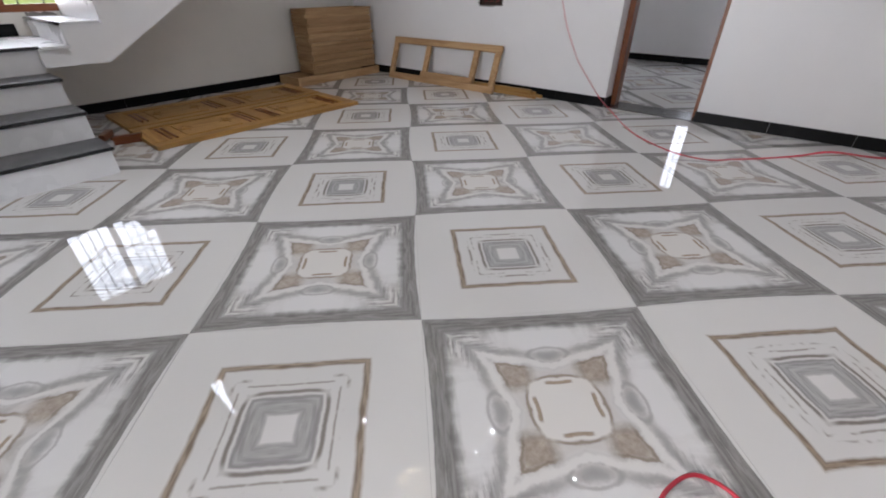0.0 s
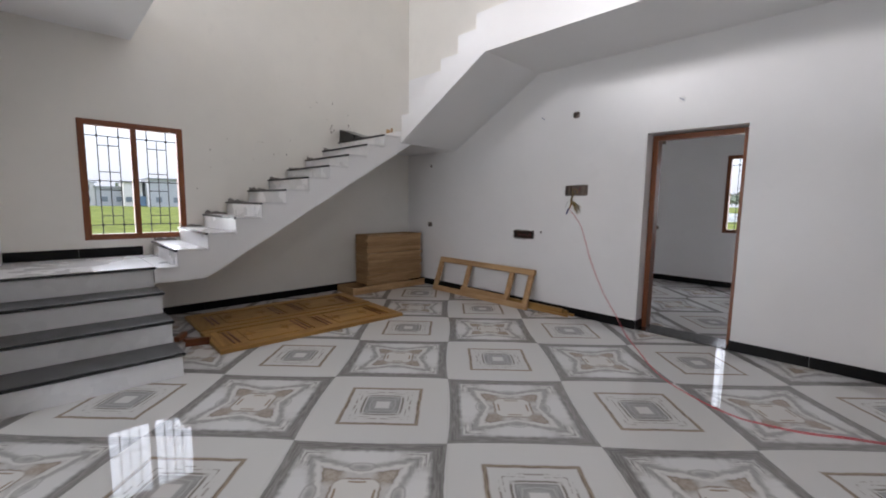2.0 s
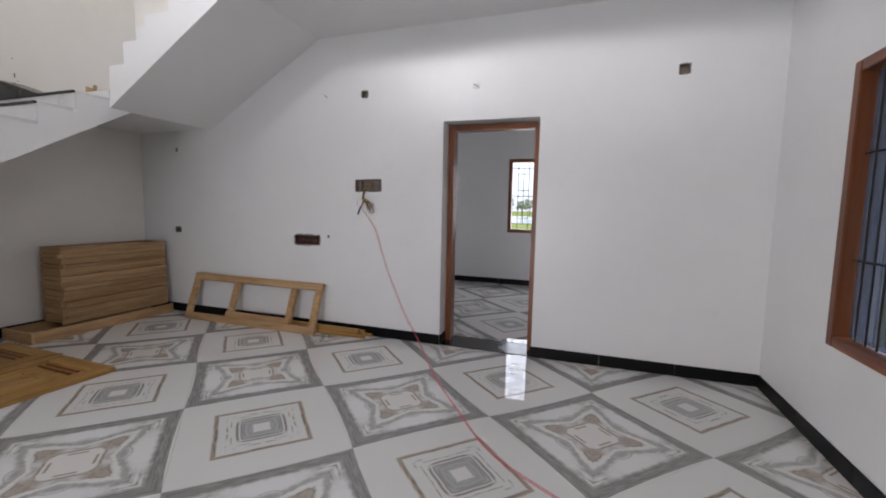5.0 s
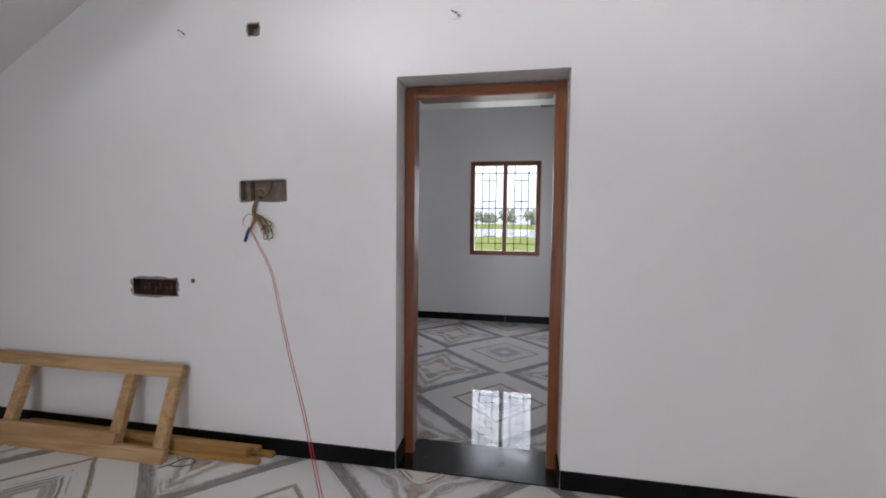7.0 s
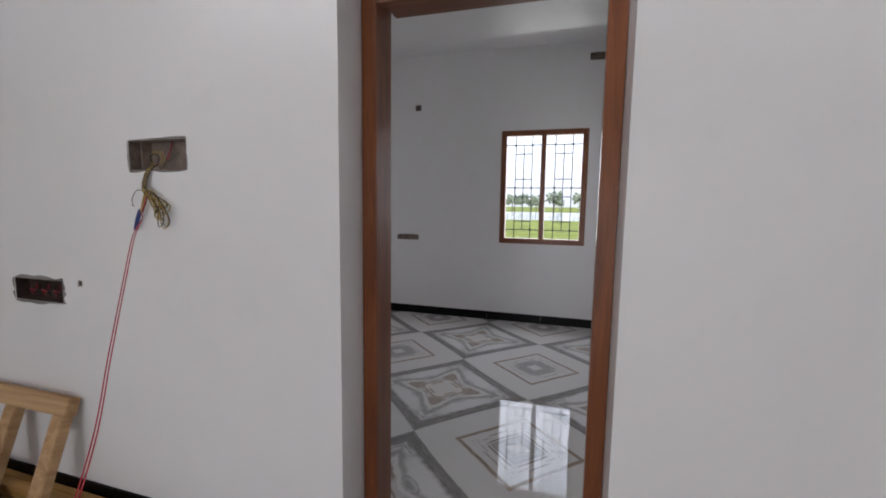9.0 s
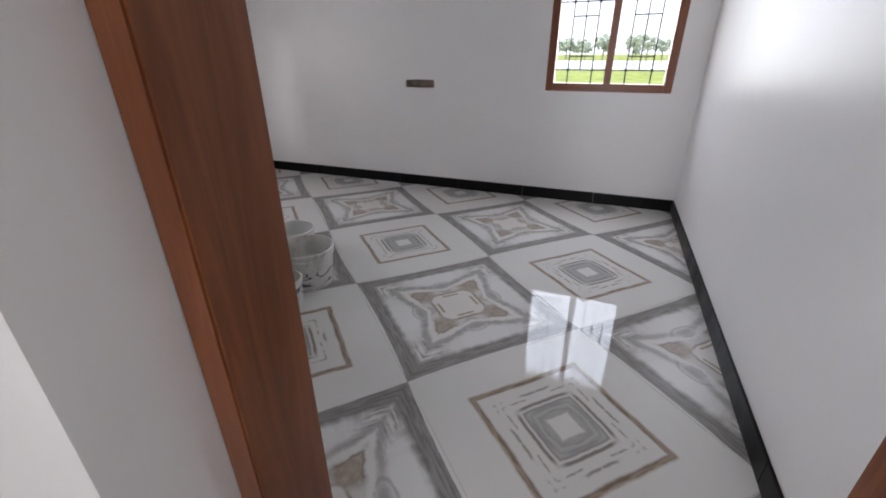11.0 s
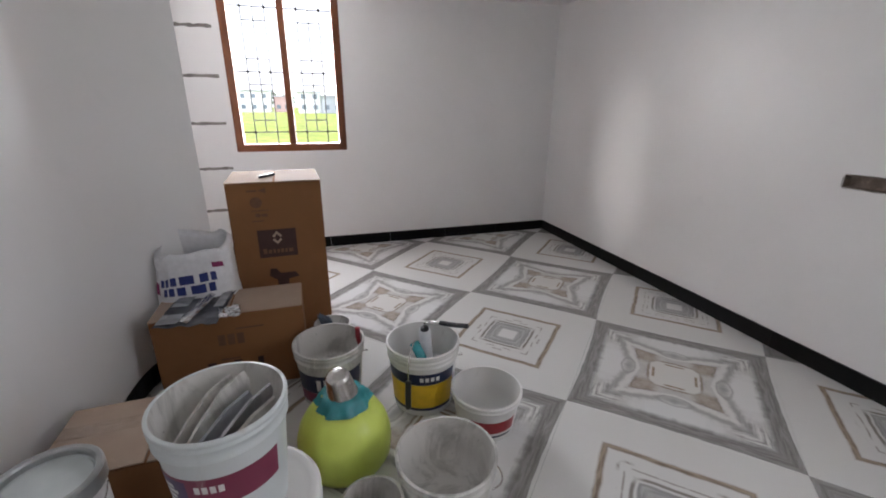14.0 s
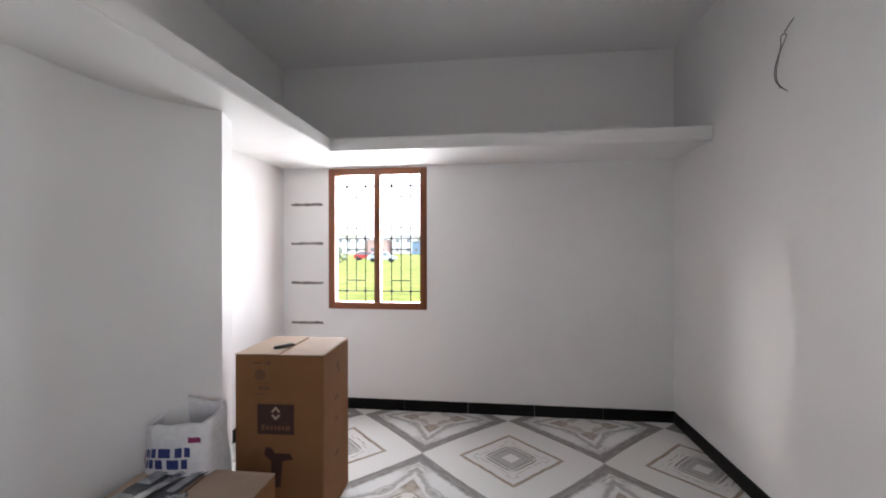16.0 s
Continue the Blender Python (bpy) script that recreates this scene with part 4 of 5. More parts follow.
# ---- red wire across the hall floor ----
for k, off in enumerate((0.0, 0.010)):
    tagged(part("red_wire", tube([(-2.015, 4.438, 1.345), (-1.985, 4.425, 1.325), (-1.86 + off, 4.29, 1.27), (-1.67 + off, 4.11, 1.148), (-1.53 + off, 3.96, 0.985), (-1.40 + off, 3.82, 0.83),
                                  (-1.215 + off, 3.60, 0.695), (-1.03 + off, 3.35, 0.605), (-0.885 + off, 3.155, 0.562), (-0.756 + off, 2.976, 0.535), (-0.482, 2.53 + off, 0.52), (-0.302, 2.298 + off, 0.50),
                                  (-0.149, 2.108 + off, 0.485), (-0.026, 1.999 + off, 0.475), (0.144, 1.896 + off, 0.472), (0.308, 1.729 + off, 0.521), (0.423, 1.556 + off, 0.599), (0.512, 1.440 + off, 0.657), (0.584, 1.363 + off, 0.703), (0.645, 1.302 + off, 0.744), (0.780, 1.446 + off, 0.717), (0.927, 1.450 + off, 0.773), (1.129, 1.490 + off, 0.851), (1.388, 1.592 + off, 0.949),
                                  (1.535, 0.45, 1.12 + off)], 0.0016, 8), M["red_wire"], None, "", True),
           "thin red twin wire slung low from the switch box", "wire", "red wires")
tagged(part("loose_cable", tube([(-2.44, 4.19, 0.004), (-2.40, 4.24, 0.004), (-2.37, 4.30, 0.004), (-2.31, 4.31, 0.004), (-2.28, 4.27, 0.004), (-2.33, 4.23, 0.004), (-2.39, 4.22, 0.007)], 0.003, 6), M["black_wire"], None, "", True),
       "short looped dark cable on the tiles beside the battens", "cable")
tagged(part("red_wire", tube([(0.61, 0.50, 0.004), (0.615, 0.60, 0.004), (0.66, 0.69, 0.004), (0.75, 0.70, 0.004), (0.81, 0.64, 0.004), (0.82, 0.50, 0.004)], 0.006, 8), M["red_wire"], None, "", True),
       "short loop of red wire on the floor", "wire", "red wires")

chand = thing("chandelier", pose(-1.75, 1.85, 4.55), "lit crystal chandelier hanging high in the stair well", "chandelier")
part("rod", rod((0, 0, 0.25), (0, 0, TOP - 4.55), 0.008, 8), M["steel"], chand)
part("canopy", lathe([(0, TOP - 4.58), (0.07, TOP - 4.575), (0.08, TOP - 4.551), (0, TOP - 4.5505)], 24), M["steel"], chand)
part("crown", lathe([(0.02, 0.26), (0.20, 0.22), (0.22, 0.20), (0.20, 0.18), (0.02, 0.24)], 32), M["steel"], chand, "", True)
rng = random.Random(8)
for tier in range(3):
    for i in range(14 - 3 * tier):
        a = 2 * math.pi * i / (14 - 3 * tier) + 0.3 * tier
        r = 0.25 - 0.065 * tier
        part("crystal", lathe([(0, -0.03), (0.008, 0.0), (0.004, 0.03), (0, 0.035)], 6), M["lamp_crystal"], chand, "", False, pose(r * math.cos(a), r * math.sin(a), 0.13 - 0.09 * tier + rng.uniform(-0.01, 0.01)))

for x, y in ((-3.49, 4.36), (-3.54, 3.57), (-4.08, 2.73), (-3.09, 3.12), (-3.58, 2.05), (-1.96, 4.19), (-1.94, 3.64), (-0.31, 4.35), (-5.02, 2.99)):
    spot = thing("ceiling_spot", pose(x, y, TOP), "small lit round spotlight in the high ceiling", "spotlight", "spots in the high ceiling")
    part("rim", lathe([(0.026, -0.002), (0.030, -0.007), (0.042, -0.005), (0.045, -0.0005)], 20), M["white_print"], spot, "white ring", True)
    part("lens", lathe([(0, -0.006), (0.018, -0.006), (0.026, -0.003)], 20), M["spot_lens"], spot, "lit lens", True)

# ---- joinery lying in the hall ----


def door_leaf(m, label):
    """Panelled leaf lying flat, 0.74 by 2.06; x across, y along."""
    top = thing("door_leaf", m, label, "door leaf", "door leaves on the floor")
    w, l, t = 0.74, 2.06, 0.038
    for x0 in (0, w - 0.11):
        part("stile", box(x0, x0 + 0.11, 0, l, 0, t, 0.003), M["leaf_y"], top)
    for y0, h in ((0, 0.13), (0.97, 0.13), (l - 0.13, 0.13)):
        part("rail", box(0.111, w - 0.111, y0, y0 + h, 0, t, 0.003), M["leaf_x"], top)
    for y0, y1 in ((0.132, 0.968), (1.102, l - 0.132)):
        bm = box(0.112, w - 0.112, y0, y1, 0.008, 0.026)
        add_box(bm, 0.15, w - 0.15, y0 + 0.17, y1 - 0.17, 0.0261, 0.036, 0.009)
        part("panel", bm, M["leaf_y"], top)
        for yc in (y0 + 0.035, y0 + 0.085, y1 - 0.085, y1 - 0.035):
            part("carved_bar", box(0.16, w - 0.16, yc - 0.013, yc + 0.013, 0.0262, 0.037, 0.006), M["teak_x"], top, "dark fluted bar")
        for yc in (y0 + 0.235, y1 - 0.235):
            bm = lathe([(0.0, 0.003), (0.016, 0.006), (0.026, 0.0), (0.038, 0.007), (0.05, 0.0)], 20)
            for a in range(4):
                dx, dy = 0.085 * math.cos(a * math.pi / 2), 0.045 * math.sin(a * math.pi / 2)
                add_box(bm, dx - 0.024, dx + 0.024, dy - 0.006, dy + 0.006, 0.0, 0.006, 0.002)
            for v in bm.verts:
                v.co += Vector((w / 2, yc, 0.0362))
            part("rosette", bm, M["leaf_x"], top, "carved rosette")
    return top


door_leaf(pose(-4.10, 0.80, 0.0, 0, 0, -1.5), "unvarnished panelled wooden door leaf lying on the tiles")
door_leaf(pose(-4.87, 0.83, 0.0, 0, 0, -1.5), "unvarnished panelled wooden door leaf lying under the stairs")

stack = thing("board_stack", pose(-5.11, 2.97, 0), "stacked raw wooden frames forming a tall box in the corner", "wood stack")
part("base_frame", box(0, 0.46, 0, 0.03, 0, 0.105, 0.003), M["raw_x"], stack)
part("base_frame", box(0.43, 0.46, 0.031, 1.42, 0, 0.105, 0.003), M["raw_y"], stack)
part("base_frame", box(0, 0.03, 0.031, 1.42, 0, 0.10, 0.003), M["raw_y"], stack)
rng = random.Random(9)
z = 0.107
while z < 0.86:
    h = rng.uniform(0.034, 0.088)
    h = min(h, 0.885 - z)
    j = rng.uniform(-0.026, 0.020)
    part("board", box(0.355 + j, 0.39 + j, 0.335 + rng.uniform(-0.045, 0.015), 1.41, z, z + h - 0.005, 0.005), M["raw_y"], stack)
    part("board", box(0.0, 0.034, 0.335, 1.41, z, z + h - 0.005, 0.005), M["raw_y"], stack)
    part("end_board", box(0.036, 0.353 + j, 0.33 + rng.uniform(-0.010, 0.006), 0.364, z, z + h - 0.005, 0.005), M["raw_x"], stack)
    part("end_board", box(0.036, 0.353 + j, 1.376, 1.409, z, z + h - 0.005, 0.005), M["raw_x"], stack)
    z += h

sash = thing("window_frame", pose(-4.27, 4.215, 0.0, -20, 0, 0), "raw wooden window frame leaning against the wall", "wooden frame")
part("bottom_rail", box(0, 1.82, 0, 0.05, 0, 0.085, 0.004), M["raw_x"], sash)
part("top_rail", box(0, 1.82, 0, 0.05, 0.475, 0.555, 0.004), M["raw_x"], sash)
for x in (0.0, 0.62, 1.42, 1.735):
    part("upright", box(x, x + 0.075, 0.003, 0.047, 0.086, 0.474, 0.004), M["raw_y"], sash)
part("inner_rail", box(0.62, 1.495, -0.022, 0.002, 0.075, 0.145, 0.004), M["raw_x"], sash)
rng = random.Random(12)
for i in range(7):
    tagged(part("batten", box(0, 1.75 + rng.uniform(-0.1, 0.1), 0, 0.036, 0, 0.030, 0.003), M["leaf_x"], None, "", False, pose(-3.68 + rng.uniform(-0.02, 0.05), 4.33 + 0.038 * (i % 3) + rng.uniform(-0.003, 0.003) , 0.0005 + 0.0305 * (i // 3), 0, 0, rng.uniform(-0.3, 0.3))),
           "thin raw wooden batten lying along the skirting", "batten", "battens along the wall")
for i, (x, y, r) in enumerate(((-3.98, 0.62, 20), (-4.20, 0.66, -35), (-3.80, 0.60, 70))):
    tagged(part("wood_offcut", prism([(0, 0), (0.20, 0.01), (0.21, 0.06), (0.01, 0.055)], "z", 0, 0.03 + 0.02 * i, 0.003), M["teak_x"], None, "", False, pose(x, y, 0.0, 0, 0, r)),
           "dark wooden offcut on the floor beside the steps", "offcut", "offcuts by the steps")

# ---- cartons, sack and pails in the room ----


def carton(m, w, d, h, label):
    """Closed carton: w along y, d along x, h high; front face towards +x."""
    top = thing("carton", m, label, "carton", "cartons in the room")
    bm = box(0, d, 0, w, 0, h - 0.006, 0.006)
    part("body", bm, M["card"], top)
    for y0, y1, t in ((0.002, w / 2 - 0.002, 0.3), (w / 2 + 0.002, w - 0.002, -0.2)):
        part("flap", box(-0.002, d + 0.003, y0, y1, h - 0.005, h, 0.0015), M["card_top"], top, "cardboard flap coloured paler for window light", False, pose(0, 0, 0, t, 0, 0))
    return top


tall = carton(pose(-3.962, 5.246, 0, 0, 0, 3.0), 0.482, 0.449, 0.925, "tall brown printed carton with a tool on top")


def ink(parent, name, y0, y1, z0, z1, mat, x=0.4502):
    return part(name, box(x, x + 0.0006, y0, y1, z0, z1), mat, parent)


ink(tall, "printed_panel", 0.125, 0.325, 0.50, 0.66, M["card_print"])
for i, (a, b) in enumerate(((0.145, 0.165), (0.172, 0.19), (0.196, 0.21), (0.217, 0.23), (0.236, 0.252), (0.258, 0.272), (0.279, 0.302))):
    ink(tall, "print_bar", a, b, 0.523, 0.545 if i else 0.552, M["card_ink"], 0.4509)
for pts in ([(0.2, 0.60), (0.225, 0.575), (0.25, 0.60), (0.242, 0.608), (0.225, 0.592), (0.209, 0.608)], [(0.2, 0.622), (0.225, 0.65), (0.25, 0.622), (0.242, 0.614), (0.225, 0.633), (0.209, 0.614)]):
    part("print_mark", prism(pts, "x", 0.4509, 0.4514), M["card_top"], tall)
for a, b, c, d in ((0.10, 0.15, 0.873, 0.883), (0.11, 0.17, 0.71, 0.716), (0.13, 0.155, 0.735, 0.755), (0.16, 0.19, 0.735, 0.752), (0.11, 0.20, 0.768, 0.772)):
    ink(tall, "print_bar", a, b, c, d, M["card_ink"])
part("print_mark", prism([(0.155, 0.878), (0.195, 0.864), (0.195, 0.894)], "x", 0.4502, 0.4508), M["card_ink"], tall)
bm = lathe([(0, 0), (0.03, 0)], 20)
part("print_disc", bm, M["card_ink"], tall, "", False, pose(0.4506, 0.14, 0.815, 0, 90, 0))
part("printed_picture", prism([(0.16, 0.39), (0.20, 0.36), (0.20, 0.30), (0.215, 0.22), (0.25, 0.22), (0.262, 0.36), (0.32, 0.37), (0.30, 0.40), (0.22, 0.40), (0.20, 0.43), (0.17, 0.43)], "x", 0.4502, 0.4508), M["card_print"], tall)
for a, b, c, d in ((0.10, 0.17, 0.62, 0.80), (0.12, 0.16, 0.50, 0.54), (0.10, 0.16, 0.30, 0.36)):
    part("side_print", box(a + 0.1, b + 0.1, 0.4835, 0.4842, c, c + 0.02), M["card_ink"], tall)
part("side_mark", prism([(0.2, 0.84), (0.225, 0.80), (0.2, 0.76), (0.19, 0.77), (0.212, 0.80), (0.19, 0.83)], "y", 0.4835, 0.4842), M["card_print"], tall)
tagged(part("scraper", prism([(0, -0.006), (0.05, -0.010), (0.12, -0.022), (0.125, 0.018), (0.05, 0.012), (0, 0.006)], "z", 0, 0.014, 0.003), M["black_plastic"], None, "", False, pose(-3.62, 5.43, 0.928, 0, 0, 150)),
       "small dark hand scraper lying on the tall carton", "scraper")

low_box = carton(pose(-3.31, 4.965, 0, 0, 0, 1.0), 0.64, 0.27, 0.412, "brown carton with upside-down print beside the wall")
for i, (a, b) in enumerate(((0.20, 0.235), (0.245, 0.27), (0.28, 0.30), (0.31, 0.345), (0.355, 0.38), (0.39, 0.405), (0.415, 0.44))):
    ink(low_box, "print_bar", a, b, 0.085, 0.165 if i in (0, 3, 6) else 0.138, M["card_print"], 0.2715)
ink(low_box, "print_bar", 0.26, 0.34, 0.172, 0.18, M["card_ink"], 0.2715)
for a, c in ((0.26, 0.25), (0.30, 0.25), (0.34, 0.25)):
    ink(low_box, "print_bar", a, a + 0.03, c, c + 0.055, M["card_ink"], 0.2715)
ink(low_box, "print_bar", 0.34, 0.46, 0.325, 0.332, M["card_ink"], 0.2715)

near_box = carton(pose(-2.56, 4.90, 0, 0, 0, 2.0), 0.56, 0.31, 0.352, "brown carton closed with glossy packing tape")
bm = bmesh.new()
bmesh.ops.create_grid(bm, x_segments=10, y_segments=30, size=0.5)
for v in bm.verts:
    v.co = Vector((0.12 + v.co.x * 0.062, 0.28 + v.co.y * 0.555, 0.354 + 0.003 * noise.noise(v.co * 14)))
part("tape", bm, M["tape"], near_box, "glossy crinkled packing tape", True)


def crumpled(name, m, w, d, height, mat, label, category, n=26, folds=7.0):
    bm = bmesh.new()
    bmesh.ops.create_grid(bm, x_segments=n, y_segments=n, size=0.5)
    for v in bm.verts:
        p = v.co.copy()
        v.co = Vector((p.x * w, p.y * d, height * (0.5 + 0.5 * noise.noise(Vector((p.x * folds, p.y * folds * 0.6, 3.1)))) + 0.3 * height * abs(noise.noise(p * 17))))
    bmesh.ops.solidify(bm, geom=bm.faces[:], thickness=0.002)
    return tagged(part(name, bm, mat, None, "", True, m), label, category)


# flat printed film sheet with a shiny folded strip, on the lower carton
sheet = thing("plastic_sheet", pose(-3.145, 5.155, 0.4165, 0, 0, -5), "glossy dark grey printed plastic sheet on the carton", "plastic sheet")
bm = bmesh.new()
bmesh.ops.create_grid(bm, x_segments=30, y_segments=20, size=0.5)
for v in bm.verts:
    p = v.co.copy()
    lift = 0.010 * (0.5 + 0.5 * noise.noise(Vector((p.x * 4, p.y * 3, 1.7)))) + 0.004 * abs(noise.noise(p * 9))
    v.co = Vector((p.x * 0.40 + 0.02 * noise.noise(Vector((p.y * 6, 0, 0))), p.y * 0.25 + 0.01 * noise.noise(Vector((0, p.x * 6, 0))), lift))
bmesh.ops.solidify(bm, geom=bm.faces[:], thickness=0.0015)
part("sheet", bm, M["film_grey"], sheet, "", True)
bm = bmesh.new()
ring = []
for i in range(25):
    f = i / 24
    w = 0.022 + 0.006 * noise.noise(Vector((f * 9, 2, 0)))
    ring.append([bm.verts.new((-0.20 + 0.40 * f, 0.045 - 0.055 * f + dy * w, 0.016 + 0.012 * (1 - dy * dy) + 0.005 * noise.noise(Vector((f * 14, dy * 2, 5))))) for dy in (-1, -0.5, 0, 0.5, 1)])
for p, q in zip(ring, ring[1:]):
    for i in range(4):
        bm.faces.new((p[i], q[i], q[i + 1], p[i + 1]))
part("folded_strip", bm, M["silver_film"], sheet, "shiny silver folded strip", True)
for y0, y1, x0, x1 in ((0.075, 0.115, -0.17, 0.05), (-0.11, -0.04, -0.15, 0.02), (-0.115, -0.03, 0.10, 0.19)):
    part("print_patch", box(x0, x1, y0, y1, 0.0155, 0.0162), M["film_pale"], sheet, "pale grey printed patch")
crumpled("foil_pouch", pose(-3.03, 5.30, 0.416, 0, 0, 10), 0.11, 0.09, 0.02, M["silver_film"], "small crumpled silver foil pouch on the carton", "foil", 18)

# open sack of putty
sack = thing("paint_sack", pose(-3.36, 5.12, 0), "open white woven paint sack with blue and magenta print", "sack")


def sack_point(a, t):
    """Angle and height fraction to a point of the slumped sack."""
    rx, ry = 0.120, 0.165
    bulge = 1.0 + 0.10 * math.sin(math.pi * t) - 0.10 * max(0, t - 0.75)
    ca, sa = math.cos(a), math.sin(a)
    e = 0.62
    x = rx * math.copysign(abs(ca) ** e, ca) * bulge
    y = ry * math.copysign(abs(sa) ** e, sa) * bulge
    k = noise.noise(Vector((2.4 * ca, 2.4 * sa, 3.2 * t)))
    z = 0.655 * t + (0.018 * math.sin(2 * a + 0.8) + 0.022 * k - 0.03 * ca + 0.035 * max(0.0, math.sin(a - 0.5)) ** 8) * t * t
    return Vector((x * (1 + 0.10 * k), y * (1 + 0.07 * k), z))


def sack_sheet(rows, segs=56):
    bm = bmesh.new()
    rings = [[bm.verts.new(f(2 * math.pi * i / segs)) for i in range(segs)] for f in rows]
    for p, q in zip(rings, rings[1:]):
        for i in range(segs):
            bm.faces.new((p[i], p[(i + 1) % segs], q[(i + 1) % segs], q[i]))
    return bm, rings


rows = [lambda a, t=t: sack_point(a, t) for t in [i / 22 for i in range(23)]]
rows += [lambda a, s=s: sack_point(a, 1.0) * 1.0 + Vector((0, 0, 0.006 * s)) - Vector((sack_point(a, 1).x, sack_point(a, 1).y, 0)) * (0.05 * s) for s in (1, 2)]
rows += [lambda a, t=t: Vector((sack_point(a, t).x * 0.90, sack_point(a, t).y * 0.92, sack_point(a, t).z)) for t in (0.96, 0.86, 0.72, 0.58, 0.45)]
bm, rings = sack_sheet(rows)
bm.faces.new(rings[0])
bm.faces.new(rings[-1])
part("bag", bm, M["sack"], sack, "", True)
rows = [lambda a, t=t, o=o: Vector((sack_point(a, t).x * o, sack_point(a, t).y * o, sack_point(a, t).z)) for t, o in ((0.91, 1.01), (0.93, 1.035), (0.97, 1.04), (1.0, 1.03), (1.012, 0.985))]
bm, _ = sack_sheet(rows)
part("rolled_rim", bm, M["sack"], sack, "white rolled plastic rim", True)


def sack_print(a0, a1, t0, t1, mat, name="print_bar"):
    bm = bmesh.new()
    n = 6
    grid = [[bm.verts.new(sack_point(radians(a0 + (a1 - a0) * i / n), t0 + (t1 - t0) * j / 3) * 1.006 + Vector((0.0015, 0, 0))) for i in range(n + 1)] for j in range(4)]
    for j in range(3):
        for i in range(n):
            bm.faces.new((grid[j][i], grid[j][i + 1], grid[j + 1][i + 1], grid[j + 1][i]))
    part(name, bm, mat, sack, "", True)


for i in range(6):
    sack_print(-46 + 12.5 * i, -37 + 12.5 * i, 0.77, 0.835, M["sack_blue"])
for i in range(5):
    sack_print(-38 + 12.5 * i, -29 + 12.5 * i, 0.69, 0.755, M["sack_blue"])
sack_print(-66, -52, 0.70, 0.80, M["sack_red"], "print_patch")
sack_print(22, 48, 0.87, 0.965, M["sack_red"], "print_patch")


def text_bmesh(words, size):
    """Flat letters as a mesh, baseline at 0, centred in x."""
    cu = bpy.data.curves.new("letters", "FONT")
    cu.body, cu.size, cu.align_x = words, size, "CENTER"
    ob = bpy.data.objects.new("letters", cu)
    scene.collection.objects.link(ob)
    me = bpy.data.meshes.new_from_object(ob.evaluated_get(bpy.context.evaluated_depsgraph_get()))
    bm = bmesh.new()
    bm.from_mesh(me)
    bpy.data.objects.remove(ob)
    bpy.data.curves.remove(cu)
    bpy.data.meshes.remove(me)
    return bm


def pail(m, rt, rb, h, label, body, lid=None, bands=(), ribs=2, inside=None, fill=0.25, handle=0, group="paint pails", name="paint_pail"):
    """Tapered plastic pail. bands: (angle, angle, low, high, material) on its side; lid: a material, or None for an open pail."""
    top = thing(name, m, label, "pail", group)

    def rad(z):
        return rb + (rt - rb) * z / h

    w = 0.0035
    prof = [(0, 0.004), (rb - 0.012, 0.004), (rb - 0.008, 0.0), (rb - 0.002, 0.0), (rb, 0.005)]
    rim0 = h - 0.075 * (h / 0.36)
    prof += [(rad(rim0 * k / 5), rim0 * k / 5) for k in range(1, 6)]
    for i in range(ribs):
        zz = rim0 + (h - rim0) * (i + 0.25) / ribs
        prof += [(rad(zz), zz - 0.002), (rad(zz) + 0.007, zz), (rad(zz) + 0.007, zz + 0.004), (rad(zz) + 0.001, zz + 0.007)]
    prof += [(rt, h - 0.012), (rt + 0.006, h - 0.010), (rt + 0.006, h - 0.001), (rt + 0.003, h), (rt - w, h)]
    part("body", lathe(prof, 48), body, top, "", True)
    if lid is None:
        zf = max(0.012, h * fill)
        part("inner_wall", lathe([(rt - w, h - 0.0005), (rad(h * 0.5) - w, h * 0.5), (rad(zf) - w, zf), (0, zf)], 48), inside or body, top, "inside coated with dried paint", True)
    else:
        part("lid", lathe([(rt + 0.010, h - 0.045), (rt + 0.013, h - 0.042), (rt + 0.013, h - 0.004), (rt + 0.009, h + 0.004), (rt - 0.004, h + 0.006), (rt - 0.016, h + 0.001), (rt - 0.030, h - 0.004), (rt * 0.5, h - 0.004), (0, h - 0.003)], 48), lid, top, "", True)
    for a0, a1, z0, z1, mat in bands:
        n = 8
        bmb = lathe([(rad(z0 + (z1 - z0) * i / n) + 0.0012, z0 + (z1 - z0) * i / n) for i in range(n + 1)], 20, a0, a1)
        part("label", bmb, mat, top, "", True)
    if handle:
        a = radians(abs(handle))
        s, dip = 1, 0.62 * rt * 2
        ca, sa = math.cos(a), math.sin(a)
        r = rt + 0.012
        z0 = h * 0.84
        pts = []
        for i in range(13):
            t = math.pi * i / 12
            off = r + 0.004 + 0.05 * math.sin(t) * 0.3
            ang = a + t
            pts.append((off * math.cos(ang), off * math.sin(ang), z0 - 0.16 * (h / 0.36) * math.sin(t)))
        part("handle", tube(pts, 0.0028, 8, 3), M["white_plastic"] if handle > 0 else M["steel"], top, "", True)
    return top


def wrapped(top, words, size, r, z, angle, mat, tilt=0.0):
    bm = text_bmesh(words, size)
    for v in bm.verts:
        x, y = v.co.x, v.co.y
        a = radians(angle) + x / r
        v.co = Vector(((r + 0.002) * math.cos(a), (r + 0.002) * math.sin(a), z + y))
    return part("lettering", bm, mat, top)


